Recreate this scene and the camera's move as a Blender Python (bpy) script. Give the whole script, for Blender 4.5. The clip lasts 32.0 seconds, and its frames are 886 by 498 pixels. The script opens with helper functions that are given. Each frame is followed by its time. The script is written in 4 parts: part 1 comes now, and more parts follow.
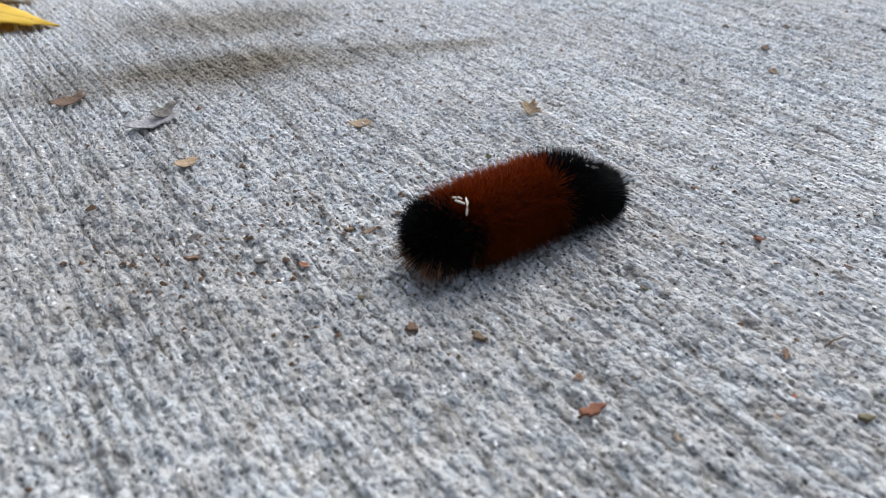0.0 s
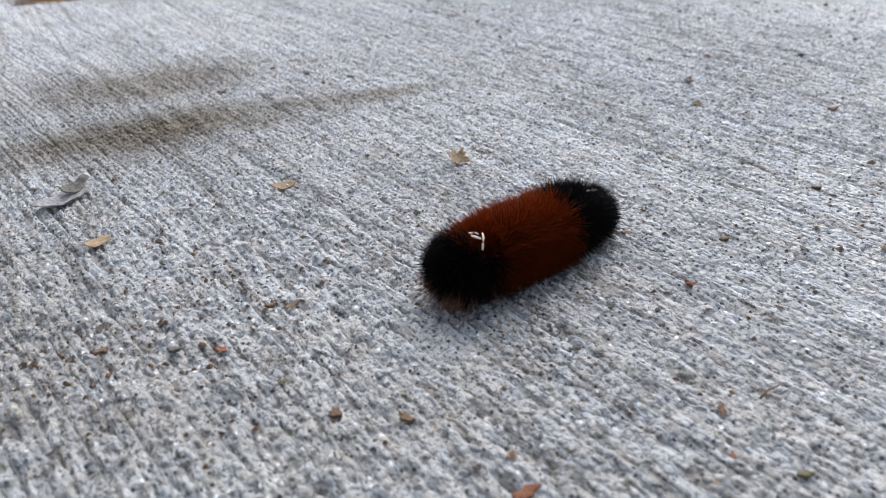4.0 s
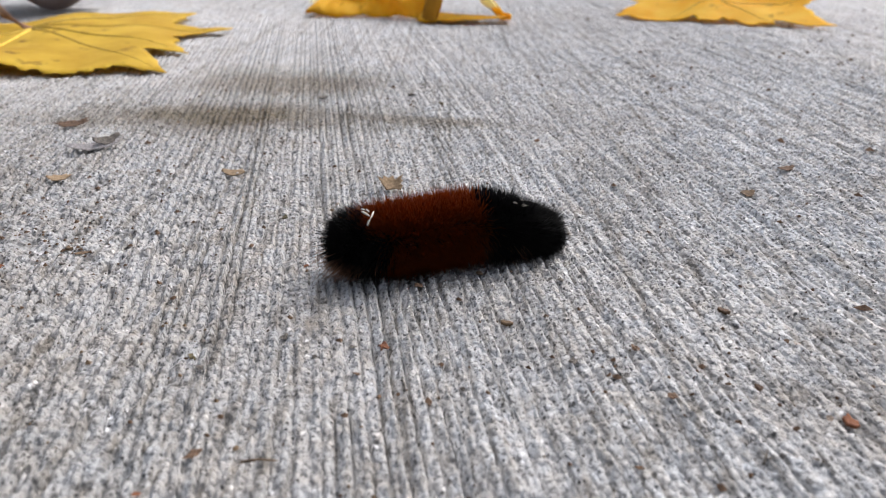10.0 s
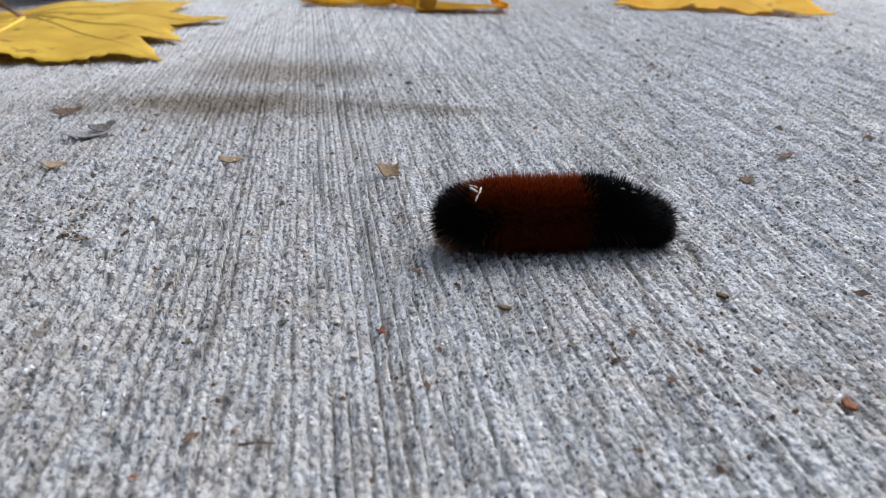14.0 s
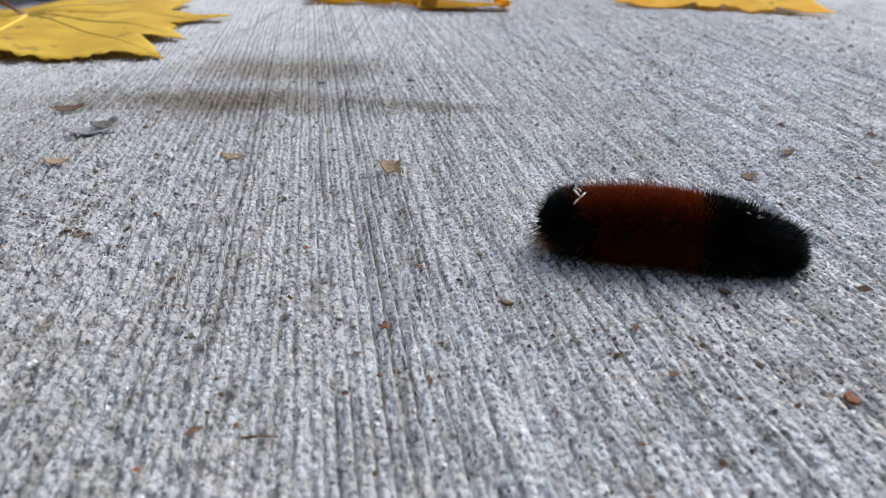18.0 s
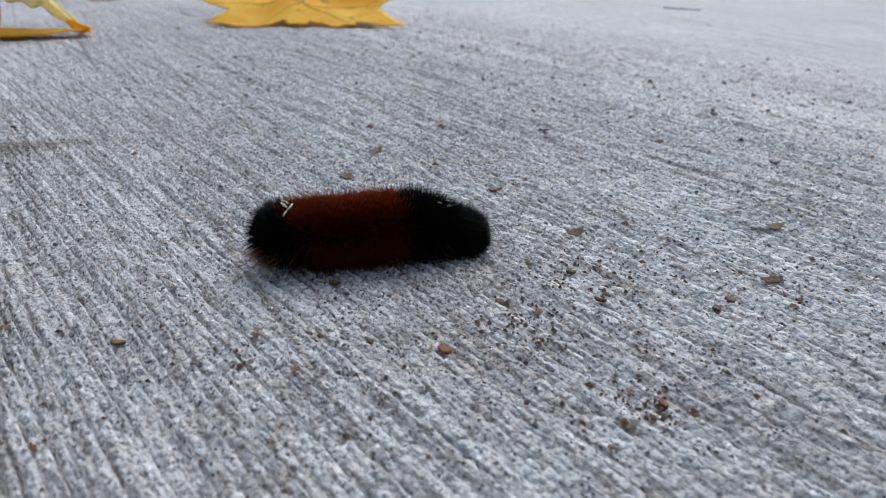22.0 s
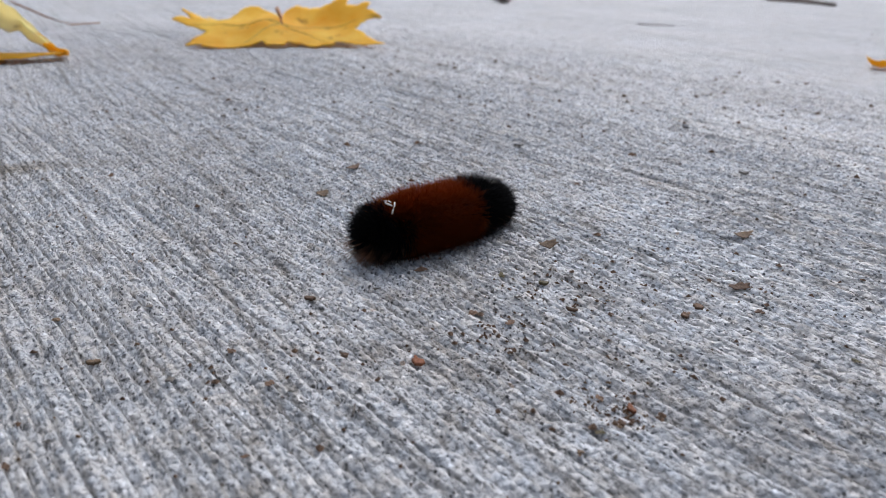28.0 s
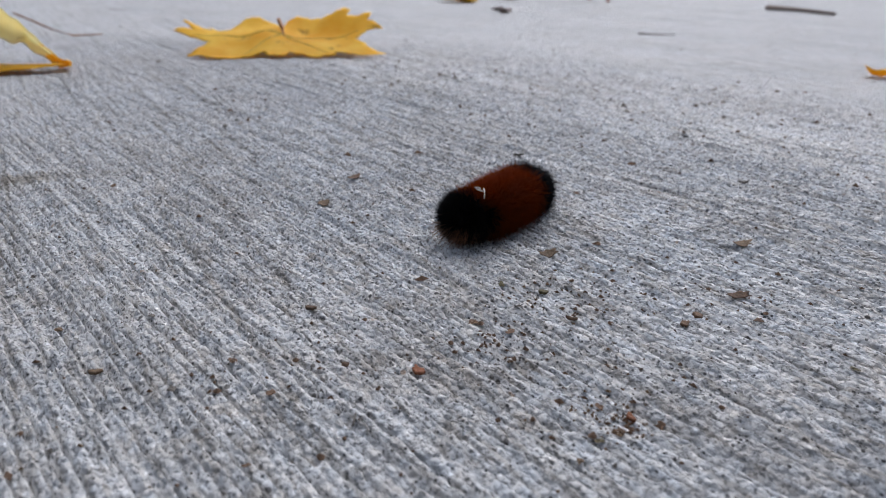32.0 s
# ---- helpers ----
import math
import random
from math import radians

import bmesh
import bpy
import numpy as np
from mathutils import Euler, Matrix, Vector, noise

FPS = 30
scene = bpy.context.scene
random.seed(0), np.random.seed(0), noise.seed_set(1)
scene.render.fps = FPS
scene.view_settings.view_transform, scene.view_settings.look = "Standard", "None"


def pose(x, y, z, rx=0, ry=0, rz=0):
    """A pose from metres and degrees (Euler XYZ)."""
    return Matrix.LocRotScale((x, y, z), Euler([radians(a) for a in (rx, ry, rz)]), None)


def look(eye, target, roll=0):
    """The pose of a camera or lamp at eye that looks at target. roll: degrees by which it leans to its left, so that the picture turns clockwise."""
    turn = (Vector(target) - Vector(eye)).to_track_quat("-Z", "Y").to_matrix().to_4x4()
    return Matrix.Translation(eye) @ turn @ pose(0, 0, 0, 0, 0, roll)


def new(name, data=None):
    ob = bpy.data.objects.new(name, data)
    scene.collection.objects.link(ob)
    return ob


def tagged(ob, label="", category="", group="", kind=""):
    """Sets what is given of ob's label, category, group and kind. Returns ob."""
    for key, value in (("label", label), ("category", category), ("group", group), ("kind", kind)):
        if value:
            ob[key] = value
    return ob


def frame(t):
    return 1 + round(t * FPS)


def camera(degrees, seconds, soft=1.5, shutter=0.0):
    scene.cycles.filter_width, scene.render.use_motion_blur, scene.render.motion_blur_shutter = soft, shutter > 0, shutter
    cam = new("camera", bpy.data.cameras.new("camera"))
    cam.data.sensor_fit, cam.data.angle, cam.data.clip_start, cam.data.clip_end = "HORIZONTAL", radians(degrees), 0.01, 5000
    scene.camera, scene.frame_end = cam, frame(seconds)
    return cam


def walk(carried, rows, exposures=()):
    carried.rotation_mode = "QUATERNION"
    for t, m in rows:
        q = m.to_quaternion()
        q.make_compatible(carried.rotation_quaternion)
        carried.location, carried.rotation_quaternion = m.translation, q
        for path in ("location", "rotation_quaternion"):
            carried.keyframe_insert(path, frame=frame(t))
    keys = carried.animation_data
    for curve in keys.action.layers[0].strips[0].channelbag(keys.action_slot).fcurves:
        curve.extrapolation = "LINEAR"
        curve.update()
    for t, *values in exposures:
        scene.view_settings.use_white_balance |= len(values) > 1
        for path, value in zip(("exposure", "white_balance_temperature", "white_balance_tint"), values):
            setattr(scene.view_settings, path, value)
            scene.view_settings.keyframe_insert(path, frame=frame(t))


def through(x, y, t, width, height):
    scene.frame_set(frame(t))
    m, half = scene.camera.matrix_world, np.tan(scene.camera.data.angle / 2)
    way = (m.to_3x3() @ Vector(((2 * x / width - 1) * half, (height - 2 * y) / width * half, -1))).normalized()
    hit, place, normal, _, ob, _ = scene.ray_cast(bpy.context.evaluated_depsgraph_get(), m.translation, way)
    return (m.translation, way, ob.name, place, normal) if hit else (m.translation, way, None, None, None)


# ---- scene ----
import functools

# The camera: a phone held a few centimetres above the pavement.
cam = camera(64.06, 32.0, soft=0.95)
cam.data.dof.use_dof = True
cam.data.dof.focus_distance = 0.132
cam.data.dof.aperture_fstop = 31.0
PATH = [
    (0.0, pose(-0.10449, 0.02179, 0.06050, 58.193, -1.711, -27.306)),
    (0.5, pose(-0.10493, 0.02189, 0.05903, 59.095, -2.413, -27.026)),
    (1.0, pose(-0.10556, 0.01980, 0.06051, 60.048, -1.657, -26.448)),
    (1.5, pose(-0.10515, 0.01922, 0.06112, 59.968, -1.453, -26.361)),
    (2.0, pose(-0.09856, 0.02581, 0.06325, 59.580, -0.801, -31.630)),
    (2.5, pose(-0.09575, 0.02685, 0.06555, 60.832, 0.445, -33.571)),
    (3.0, pose(-0.09538, 0.02645, 0.06561, 60.713, 0.754, -33.150)),
    (3.5, pose(-0.09689, 0.02556, 0.06448, 60.567, 0.114, -32.525)),
    (5.5, pose(-0.09677, 0.02435, 0.06235, 61.248, 0.297, -32.024)),
    (6.0, pose(-0.09519, 0.02584, 0.06177, 59.708, 0.202, -31.953)),
    (6.5, pose(-0.09622, 0.02573, 0.06207, 57.536, -0.318, -31.562)),
    (7.0, pose(-0.09118, 0.02371, 0.06529, 55.842, 2.284, -29.763)),
    (7.5, pose(-0.06941, 0.02238, 0.06956, 58.116, 4.080, -19.117)),
    (7.7, pose(-0.04636, 0.02428, 0.06206, 57.716, 1.034, -10.789)),
    (7.8, pose(-0.03201, 0.02086, 0.05952, 56.117, 1.080, -6.815)),
    (7.9, pose(-0.02167, 0.01687, 0.05722, 55.247, 0.364, -4.207)),
    (8.0, pose(-0.01449, 0.01641, 0.05599, 53.594, -0.461, -2.795)),
    (8.2, pose(0.00008, 0.01242, 0.06044, 53.629, 0.397, -0.334)),
    (8.5, pose(0.00335, 0.00614, 0.06463, 59.367, 2.261, 0.402)),
    (9.0, pose(0.00072, 0.00250, 0.05982, 61.397, 0.329, 0.733)),
    (9.5, pose(-0.00020, 0.00095, 0.05862, 62.207, -0.605, 1.242)),
    (10.0, pose(0.00011, 0.00017, 0.05879, 64.240, -0.775, 0.331)),
    (10.5, pose(-0.00008, 0.00027, 0.05815, 64.131, -0.888, -0.263)),
    (11.0, pose(0.00004, 0.00026, 0.05811, 64.057, -0.884, -0.205)),
    (11.5, pose(0.00002, 0.00016, 0.05792, 63.907, -0.770, -0.192)),
    (12.0, pose(-0.00004, 0.00014, 0.05755, 63.730, -0.770, -0.130)),
    (12.5, pose(0.00014, 0.00010, 0.05779, 64.043, -0.791, -0.136)),
    (13.0, pose(0.00000, 0.00000, 0.05750, 63.917, -0.828, 0.044)),
    (13.5, pose(0.00002, 0.00006, 0.05729, 63.630, -0.835, 0.073)),
    (14.0, pose(0.00001, 0.00009, 0.05753, 63.598, -0.821, 0.122)),
    (14.5, pose(0.00005, 0.00008, 0.05758, 63.651, -0.743, -0.009)),
    (16.5, pose(-0.00033, 0.00020, 0.05710, 63.028, -0.831, 0.249)),
    (17.0, pose(-0.00015, -0.00071, 0.05721, 64.179, -0.793, 0.109)),
    (17.5, pose(-0.00029, -0.00028, 0.05690, 63.398, -0.875, 0.263)),
    (18.0, pose(-0.00021, -0.00027, 0.05701, 63.532, -0.812, 0.195)),
    (18.5, pose(-0.00009, -0.00038, 0.05686, 63.713, -0.837, 0.167)),
    (19.0, pose(0.00025, -0.00031, 0.05721, 64.418, -0.842, -0.540)),
    (19.5, pose(0.00185, 0.00445, 0.05839, 65.467, -0.550, -3.553)),
    (20.0, pose(0.00199, 0.00752, 0.05845, 66.157, -0.838, -5.775)),
    (20.5, pose(0.00253, 0.00513, 0.05881, 68.345, -1.859, -9.789)),
    (21.0, pose(0.00375, 0.00252, 0.05995, 69.120, -2.616, -16.386)),
    (21.5, pose(0.00625, -0.00476, 0.05880, 69.202, -2.252, -27.543)),
    (22.0, pose(0.00598, -0.00506, 0.05733, 65.780, -2.191, -29.546)),
    (22.5, pose(0.00649, -0.00669, 0.05762, 66.652, -1.861, -30.327)),
    (23.0, pose(0.00662, -0.00696, 0.05746, 66.487, -1.859, -30.836)),
    (23.5, pose(0.00671, -0.00708, 0.05749, 66.343, -1.822, -30.820)),
    (24.0, pose(0.00672, -0.00717, 0.05749, 66.410, -1.796, -30.899)),
    (24.5, pose(0.00676, -0.00710, 0.05746, 66.361, -1.749, -31.011)),
    (25.0, pose(0.00688, -0.00727, 0.05762, 66.531, -1.690, -31.080)),
    (25.5, pose(0.00679, -0.00735, 0.05753, 66.557, -1.629, -30.959)),
    (27.5, pose(0.00680, -0.00767, 0.05757, 66.926, -1.625, -31.034)),
    (28.0, pose(0.00675, -0.00794, 0.05771, 67.196, -1.625, -31.099)),
    (28.5, pose(0.00678, -0.00802, 0.05774, 67.259, -1.574, -30.960)),
    (29.0, pose(0.00657, -0.00817, 0.05776, 67.438, -1.527, -30.958)),
    (29.5, pose(0.00654, -0.00812, 0.05764, 67.665, -1.566, -30.968)),
    (30.0, pose(0.00667, -0.00812, 0.05800, 67.782, -1.495, -31.026)),
    (30.5, pose(0.00678, -0.00837, 0.05815, 68.102, -1.462, -31.014)),
    (31.0, pose(0.00651, -0.00842, 0.05812, 68.045, -1.471, -31.034)),
    (31.5, pose(0.00654, -0.00823, 0.05797, 67.730, -1.517, -31.009)),
    (32.0, pose(0.00657, -0.00858, 0.05807, 67.920, -1.473, -31.053)),
]
EXPOSURES = [(0.0, 0.90, 5950, 8), (5.5, 0.82, 6000, 10), (7.0, 0.76, 6000, 10), (9.0, 0.75, 6500, 13), (12.0, 0.67, 6050, 11),
             (19.0, 0.63, 5900, 10), (22.0, 0.41, 5850, 9), (23.7, 0.57, 5800, 9), (25.0, 0.53, 5900, 10), (28.0, 0.45, 5950, 12), (32.0, 0.28, 5950, 12)]
walk(cam, PATH, EXPOSURES)

# Daylight under thin bright cloud, from ahead of the camera.
SUN_ELEVATION, SUN_AZIMUTH = 52.0, 46.0   # degrees; azimuth clockwise from +y
world = bpy.data.worlds.new("sky")
scene.world = world
world.use_nodes = True
sky = world.node_tree.nodes.new("ShaderNodeTexSky")
sky.sky_type, sky.sun_disc = "NISHITA", False
sky.sun_elevation, sky.sun_rotation = radians(SUN_ELEVATION), radians(SUN_AZIMUTH)
sky.air_density, sky.dust_density = 1.0, 4.0
cloud = world.node_tree.nodes.new("ShaderNodeHueSaturation")   # thin cloud greys the blue
cloud.inputs["Saturation"].default_value = 0.55
world.node_tree.links.new(sky.outputs[0], cloud.inputs["Color"])
world.node_tree.links.new(cloud.outputs[0], world.node_tree.nodes["Background"].inputs[0])
world.node_tree.nodes["Background"].inputs[1].default_value = 0.13
sun = new("sun", bpy.data.lights.new("sun", "SUN"))
sun.data.energy, sun.data.angle, sun.data.color = 1.05, radians(74), (1.0, 0.97, 0.93)
_e, _a = radians(SUN_ELEVATION), radians(SUN_AZIMUTH)
sun_way = Vector((math.sin(_a) * math.cos(_e), math.cos(_a) * math.cos(_e), math.sin(_e)))
sun.matrix_world = look(sun_way * 10, (0, 0, 0))


# ---- materials ----
def material(name, rough=0.7, spec=0.3):
    m = bpy.data.materials.new(name)
    m.use_nodes = True
    b = m.node_tree.nodes["Principled BSDF"]
    b.inputs["Roughness"].default_value = rough
    b.inputs["Specular IOR Level"].default_value = spec
    return m, m.node_tree, b


def node(tree, kind, **values):
    n = tree.nodes.new(kind)
    for key, value in values.items():
        n.inputs[key.replace("_", " ")].default_value = value
    return n


def noise_of(tree, vector, scale, detail=2.0, rough=0.5):
    n = node(tree, "ShaderNodeTexNoise", Scale=scale, Detail=detail, Roughness=rough)
    tree.links.new(vector, n.inputs["Vector"])
    return n.outputs["Fac"]


def ramp(tree, fac, *stops):
    r = tree.nodes.new("ShaderNodeValToRGB")
    while len(r.color_ramp.elements) < len(stops):
        r.color_ramp.elements.new(0.5)
    for e, (at, c) in zip(r.color_ramp.elements, stops):
        e.position = at
        e.color = (*c, 1) if isinstance(c, tuple) else (c, c, c, 1)
    tree.links.new(fac, r.inputs[0])
    return r.outputs[0]


def blend(tree, mode, fac, a, b):
    m = tree.nodes.new("ShaderNodeMix")
    m.data_type, m.blend_type = "RGBA", mode
    for slot, value in ((0, fac), (6, a), (7, b)):
        if isinstance(value, (float, int)):
            m.inputs[slot].default_value = value if slot == 0 else (value, value, value, 1)
        elif isinstance(value, tuple):
            m.inputs[slot].default_value = (*value, 1)
        else:
            tree.links.new(value, m.inputs[slot])
    return m.outputs[2]


def maths(tree, kind, a, b=0.0):
    m = tree.nodes.new("ShaderNodeMath")
    m.operation = kind
    for slot, value in ((0, a), (1, b)):
        if isinstance(value, (float, int)):
            m.inputs[slot].default_value = value
        else:
            tree.links.new(value, m.inputs[slot])
    return m.outputs[0]


def mapped(tree, place=(0, 0, 0), turn=0.0, size=(1, 1, 1), kind="Object"):
    c = tree.nodes.new("ShaderNodeTexCoord")
    m = node(tree, "ShaderNodeMapping", Location=place, Rotation=(0, 0, radians(turn)), Scale=size)
    tree.links.new(c.outputs[kind], m.inputs["Vector"])
    return m.outputs[0]


def bump(tree, shader, height, strength, distance):
    b = node(tree, "ShaderNodeBump", Strength=strength, Distance=distance)
    tree.links.new(height, b.inputs["Height"])
    tree.links.new(b.outputs[0], shader.inputs["Normal"])


GROOVE_TURN = 10.0   # degrees by which the broom strokes lean from +y


def concrete_material():
    m, t, s = material("broomed_concrete", 0.62, 0.20)
    flat = mapped(t)
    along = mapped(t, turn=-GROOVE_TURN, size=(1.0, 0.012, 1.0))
    fine = mapped(t, turn=-GROOVE_TURN, size=(1.0, 0.85, 1.0))
    c = ramp(t, noise_of(t, flat, 9.0, 3.0, 0.6), (0.3, (0.52, 0.51, 0.495)), (0.7, (0.60, 0.595, 0.58)))
    # brightness falling off across the slab, painted into its colour,
    # over a broad dirty stain with a ragged rim
    away = t.nodes.new("ShaderNodeVectorMath")
    away.operation = "DISTANCE"
    t.links.new(flat, away.inputs[0])
    away.inputs[1].default_value = (-0.14, 0.10, 0.0)
    variation = maths(t, "ADD", maths(t, "SUBTRACT", maths(t, "MULTIPLY", away.outputs["Value"], 1.6), 0.245), maths(t, "MULTIPLY", noise_of(t, flat, 22.0, 4.0, 0.6), 0.45))
    c = blend(t, "MULTIPLY", 1.0, c, ramp(t, variation, (0.02, (0.63, 0.62, 0.60)), (0.43, (1.12, 1.12, 1.12)), (0.78, (0.87, 0.87, 0.87))))
    # streaks along the strokes: dirt, and the furrows' shade put into the colour
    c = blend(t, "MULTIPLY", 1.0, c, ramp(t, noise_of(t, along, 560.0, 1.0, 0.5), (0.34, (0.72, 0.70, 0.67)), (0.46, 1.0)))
    c = blend(t, "MULTIPLY", 1.0, c, ramp(t, noise_of(t, fine, 1400.0, 3.0, 0.65), (0.33, 0.32), (0.45, 0.97), (0.66, 1.13)))
    clumps = ramp(t, noise_of(t, flat, 130.0, 3.0, 0.6), (0.33, 0.45), (0.52, 1.0))
    # dark sand grains, pale quartz grains and small pits
    for size, dust, few, force in ((1350.0, (0.045, 0.042, 0.04), 0.69, 0.9), (760.0, (0.06, 0.052, 0.047), 0.86, 0.85),
                                   (420.0, (0.20, 0.18, 0.16), 0.88, 0.5), (640.0, (0.34, 0.21, 0.11), 0.93, 0.6), (1100.0, (0.92, 0.91, 0.89), 0.78, 0.6)):
        grains = node(t, "ShaderNodeTexVoronoi", Scale=size)
        t.links.new(fine, grains.inputs["Vector"])
        pick = maths(t, "MULTIPLY", ramp(t, grains.outputs["Distance"], (0.28, 1.0), (0.38, 0.0)),
                     ramp(t, grains.outputs["Color"], (few, 0.0), (few + 0.02, 1.0)))
        c = blend(t, "MIX", maths(t, "MULTIPLY", pick, maths(t, "MULTIPLY", clumps, force)), c, dust)
    # brownish weathering in patches
    c = blend(t, "MULTIPLY", ramp(t, noise_of(t, flat, 60.0, 5.0, 0.7), (0.48, 0.0), (0.68, 0.55)), c, (0.84, 0.79, 0.73))
    # faint tints of the cement: bluish, greenish and warm patches, coarse and fine
    for scale, force in ((17.0, 0.15), (150.0, 0.2), (420.0, 0.35)):
        tint = ramp(t, noise_of(t, flat, scale, 2.0, 0.5), (0.36, (1.04, 1.0, 0.94)), (0.48, (1.0, 1.0, 1.0)), (0.60, (0.91, 0.98, 1.06)))
        c = blend(t, "MULTIPLY", force, c, tint)
    # small weathered scuffs, wider than the broom strokes
    scuffs = ramp(t, noise_of(t, mapped(t, turn=-GROOVE_TURN, size=(1.0, 0.5, 1.0)), 210.0, 4.0, 0.7), (0.55, 0.0), (0.64, 0.6))
    c = blend(t, "MULTIPLY", scuffs, c, (0.50, 0.46, 0.41))
    # one old wet-leaf stain with ragged bands
    warp = noise_of(t, flat, 28.0, 3.0, 0.6)
    stain = None
    for x, y, rx, ry, turn, force in STAINS:
        p = mapped(t, kind="Object")
        g = t.nodes.new("ShaderNodeVectorMath")
        g.operation = "SUBTRACT"
        g.inputs[1].default_value = (x, y, 0)
        t.links.new(p, g.inputs[0])
        k = node(t, "ShaderNodeMapping", Rotation=(0, 0, radians(-turn)), Scale=(1, 1, 0))
        t.links.new(g.outputs[0], k.inputs["Vector"])
        k2 = node(t, "ShaderNodeMapping", Scale=(1 / rx, 1 / ry, 0))
        t.links.new(k.outputs[0], k2.inputs["Vector"])
        d = t.nodes.new("ShaderNodeVectorMath")
        d.operation = "LENGTH"
        t.links.new(k2.outputs[0], d.inputs[0])
        v = maths(t, "ADD", d.outputs["Value"], maths(t, "MULTIPLY", warp, 1.1))
        one = maths(t, "MULTIPLY", ramp(t, maths(t, "MULTIPLY", v, 0.5), (0.42, 1.0), (0.80, 0.0)), force)
        stain = one if stain is None else maths(t, "MAXIMUM", stain, one)
    c = blend(t, "MULTIPLY", stain, c, (0.42, 0.36, 0.27))
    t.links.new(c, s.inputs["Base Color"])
    sand = node(t, "ShaderNodeTexVoronoi", Scale=950.0)
    t.links.new(fine, sand.inputs["Vector"])
    h = maths(t, "ADD", noise_of(t, fine, 900.0, 3.0, 0.6), maths(t, "MULTIPLY", noise_of(t, along, 420.0, 1.0, 0.5), 0.7))
    h = maths(t, "SUBTRACT", h, maths(t, "MULTIPLY", sand.outputs["Distance"], 0.7))
    bump(t, s, h, 1.0, 0.0011)
    return m


# place, half sizes, turn and strength of the stain's bands, in metres and degrees
STAINS = [(-0.070, 0.216, 0.060, 0.022, -1.0, 1.0), (-0.058, 0.262, 0.050, 0.030, -4.0, 0.75),
          (-0.012, 0.214, 0.055, 0.008, -9.0, 0.75)]


def leaf_material(name, light, deep, spot, through=0.35):
    """A leaf's blade: patchy colour, brown spots, light through it."""
    m, t, s = material(name, 0.6, 0.12)
    p = mapped(t)
    c = ramp(t, noise_of(t, p, 35.0, 4.0, 0.6), (0.35, deep), (0.65, light))
    c = blend(t, "MIX", ramp(t, noise_of(t, p, 90.0, 3.0, 0.6), (0.62, 0.0), (0.72, 0.8)), c, spot)
    t.links.new(c, s.inputs["Base Color"])
    bump(t, s, noise_of(t, p, 220.0, 4.0, 0.6), 0.4, 0.0006)
    back = t.nodes.new("ShaderNodeBsdfTranslucent")
    t.links.new(c, back.inputs["Color"])
    mix = node(t, "ShaderNodeMixShader", Fac=through)
    t.links.new(s.outputs[0], mix.inputs[1])
    t.links.new(back.outputs[0], mix.inputs[2])
    t.links.new(mix.outputs[0], t.nodes["Material Output"].inputs["Surface"])
    return m


def grainy(name, dark, light, scale=900.0, rough=0.75, still=False):
    """Crumbs, twigs, dry bits: mottled, each one a little different; still: the grain is laid out in the place's own space."""
    m, t, s = material(name, rough, 0.25)
    p = t.nodes.new("ShaderNodeNewGeometry").outputs["Position"] if still else mapped(t)
    c = ramp(t, noise_of(t, p, scale, 3.0, 0.6), (0.3, dark), (0.7, light))
    info = t.nodes.new("ShaderNodeObjectInfo")
    c = blend(t, "MULTIPLY", 1.0, c, ramp(t, info.outputs["Random"], (0.0, 0.65), (1.0, 1.25)))
    t.links.new(c, s.inputs["Base Color"])
    bump(t, s, noise_of(t, p, scale * 2, 3.0, 0.6), 0.6, 0.0003)
    return m


def hair_material(name, dark, light, rough=0.45, glow=None):
    """Bristles, each a little different; glow: the colour of light that passes through a thin one."""
    m, t, s = material(name, rough, 0.08)
    g = t.nodes.new("ShaderNodeNewGeometry")
    t.links.new(ramp(t, g.outputs["Random Per Island"], (0.0, dark), (1.0, light)), s.inputs["Base Color"])
    if glow:
        back = node(t, "ShaderNodeBsdfTranslucent", Color=(*glow, 1))
        mix = node(t, "ShaderNodeMixShader", Fac=0.30)
        t.links.new(s.outputs[0], mix.inputs[1])
        t.links.new(back.outputs[0], mix.inputs[2])
        t.links.new(mix.outputs[0], t.nodes["Material Output"].inputs["Surface"])
    return m


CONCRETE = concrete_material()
BLACK_HAIR = hair_material("black_bristle", (0.001, 0.001, 0.001), (0.003, 0.0025, 0.0025), 0.6)
RUST_HAIR = hair_material("rust_bristle", (0.005, 0.0008, 0.0002), (0.012, 0.0022, 0.0004), 0.6, (1.0, 0.34, 0.045))
BROWN_HAIR = hair_material("pale_brown_bristle", (0.15, 0.075, 0.045), (0.30, 0.16, 0.10), 0.5, (0.55, 0.30, 0.17))
BLACK_SKIN = grainy("black_skin", (0.004, 0.004, 0.004), (0.012, 0.010, 0.009), 900.0, 0.5)
RUST_SKIN = grainy("rust_skin", (0.015, 0.004, 0.002), (0.03, 0.007, 0.003), 900.0, 0.6)
STRAW = grainy("pale_straw", (0.62, 0.55, 0.42), (0.80, 0.74, 0.62))
YELLOW = leaf_material("yellow_blade", (0.74, 0.51, 0.06), (0.56, 0.33, 0.025), (0.25, 0.12, 0.02))
GOLD = leaf_material("gold_blade", (0.94, 0.66, 0.08), (0.86, 0.48, 0.015), (0.40, 0.20, 0.02), 0.5)
PALE = leaf_material("pale_underside", (0.93, 0.88, 0.62), (0.88, 0.80, 0.48), (0.50, 0.40, 0.18), 0.62)
FOLD = leaf_material("brown_fold", (0.42, 0.20, 0.015), (0.28, 0.12, 0.010), (0.15, 0.06, 0.01))
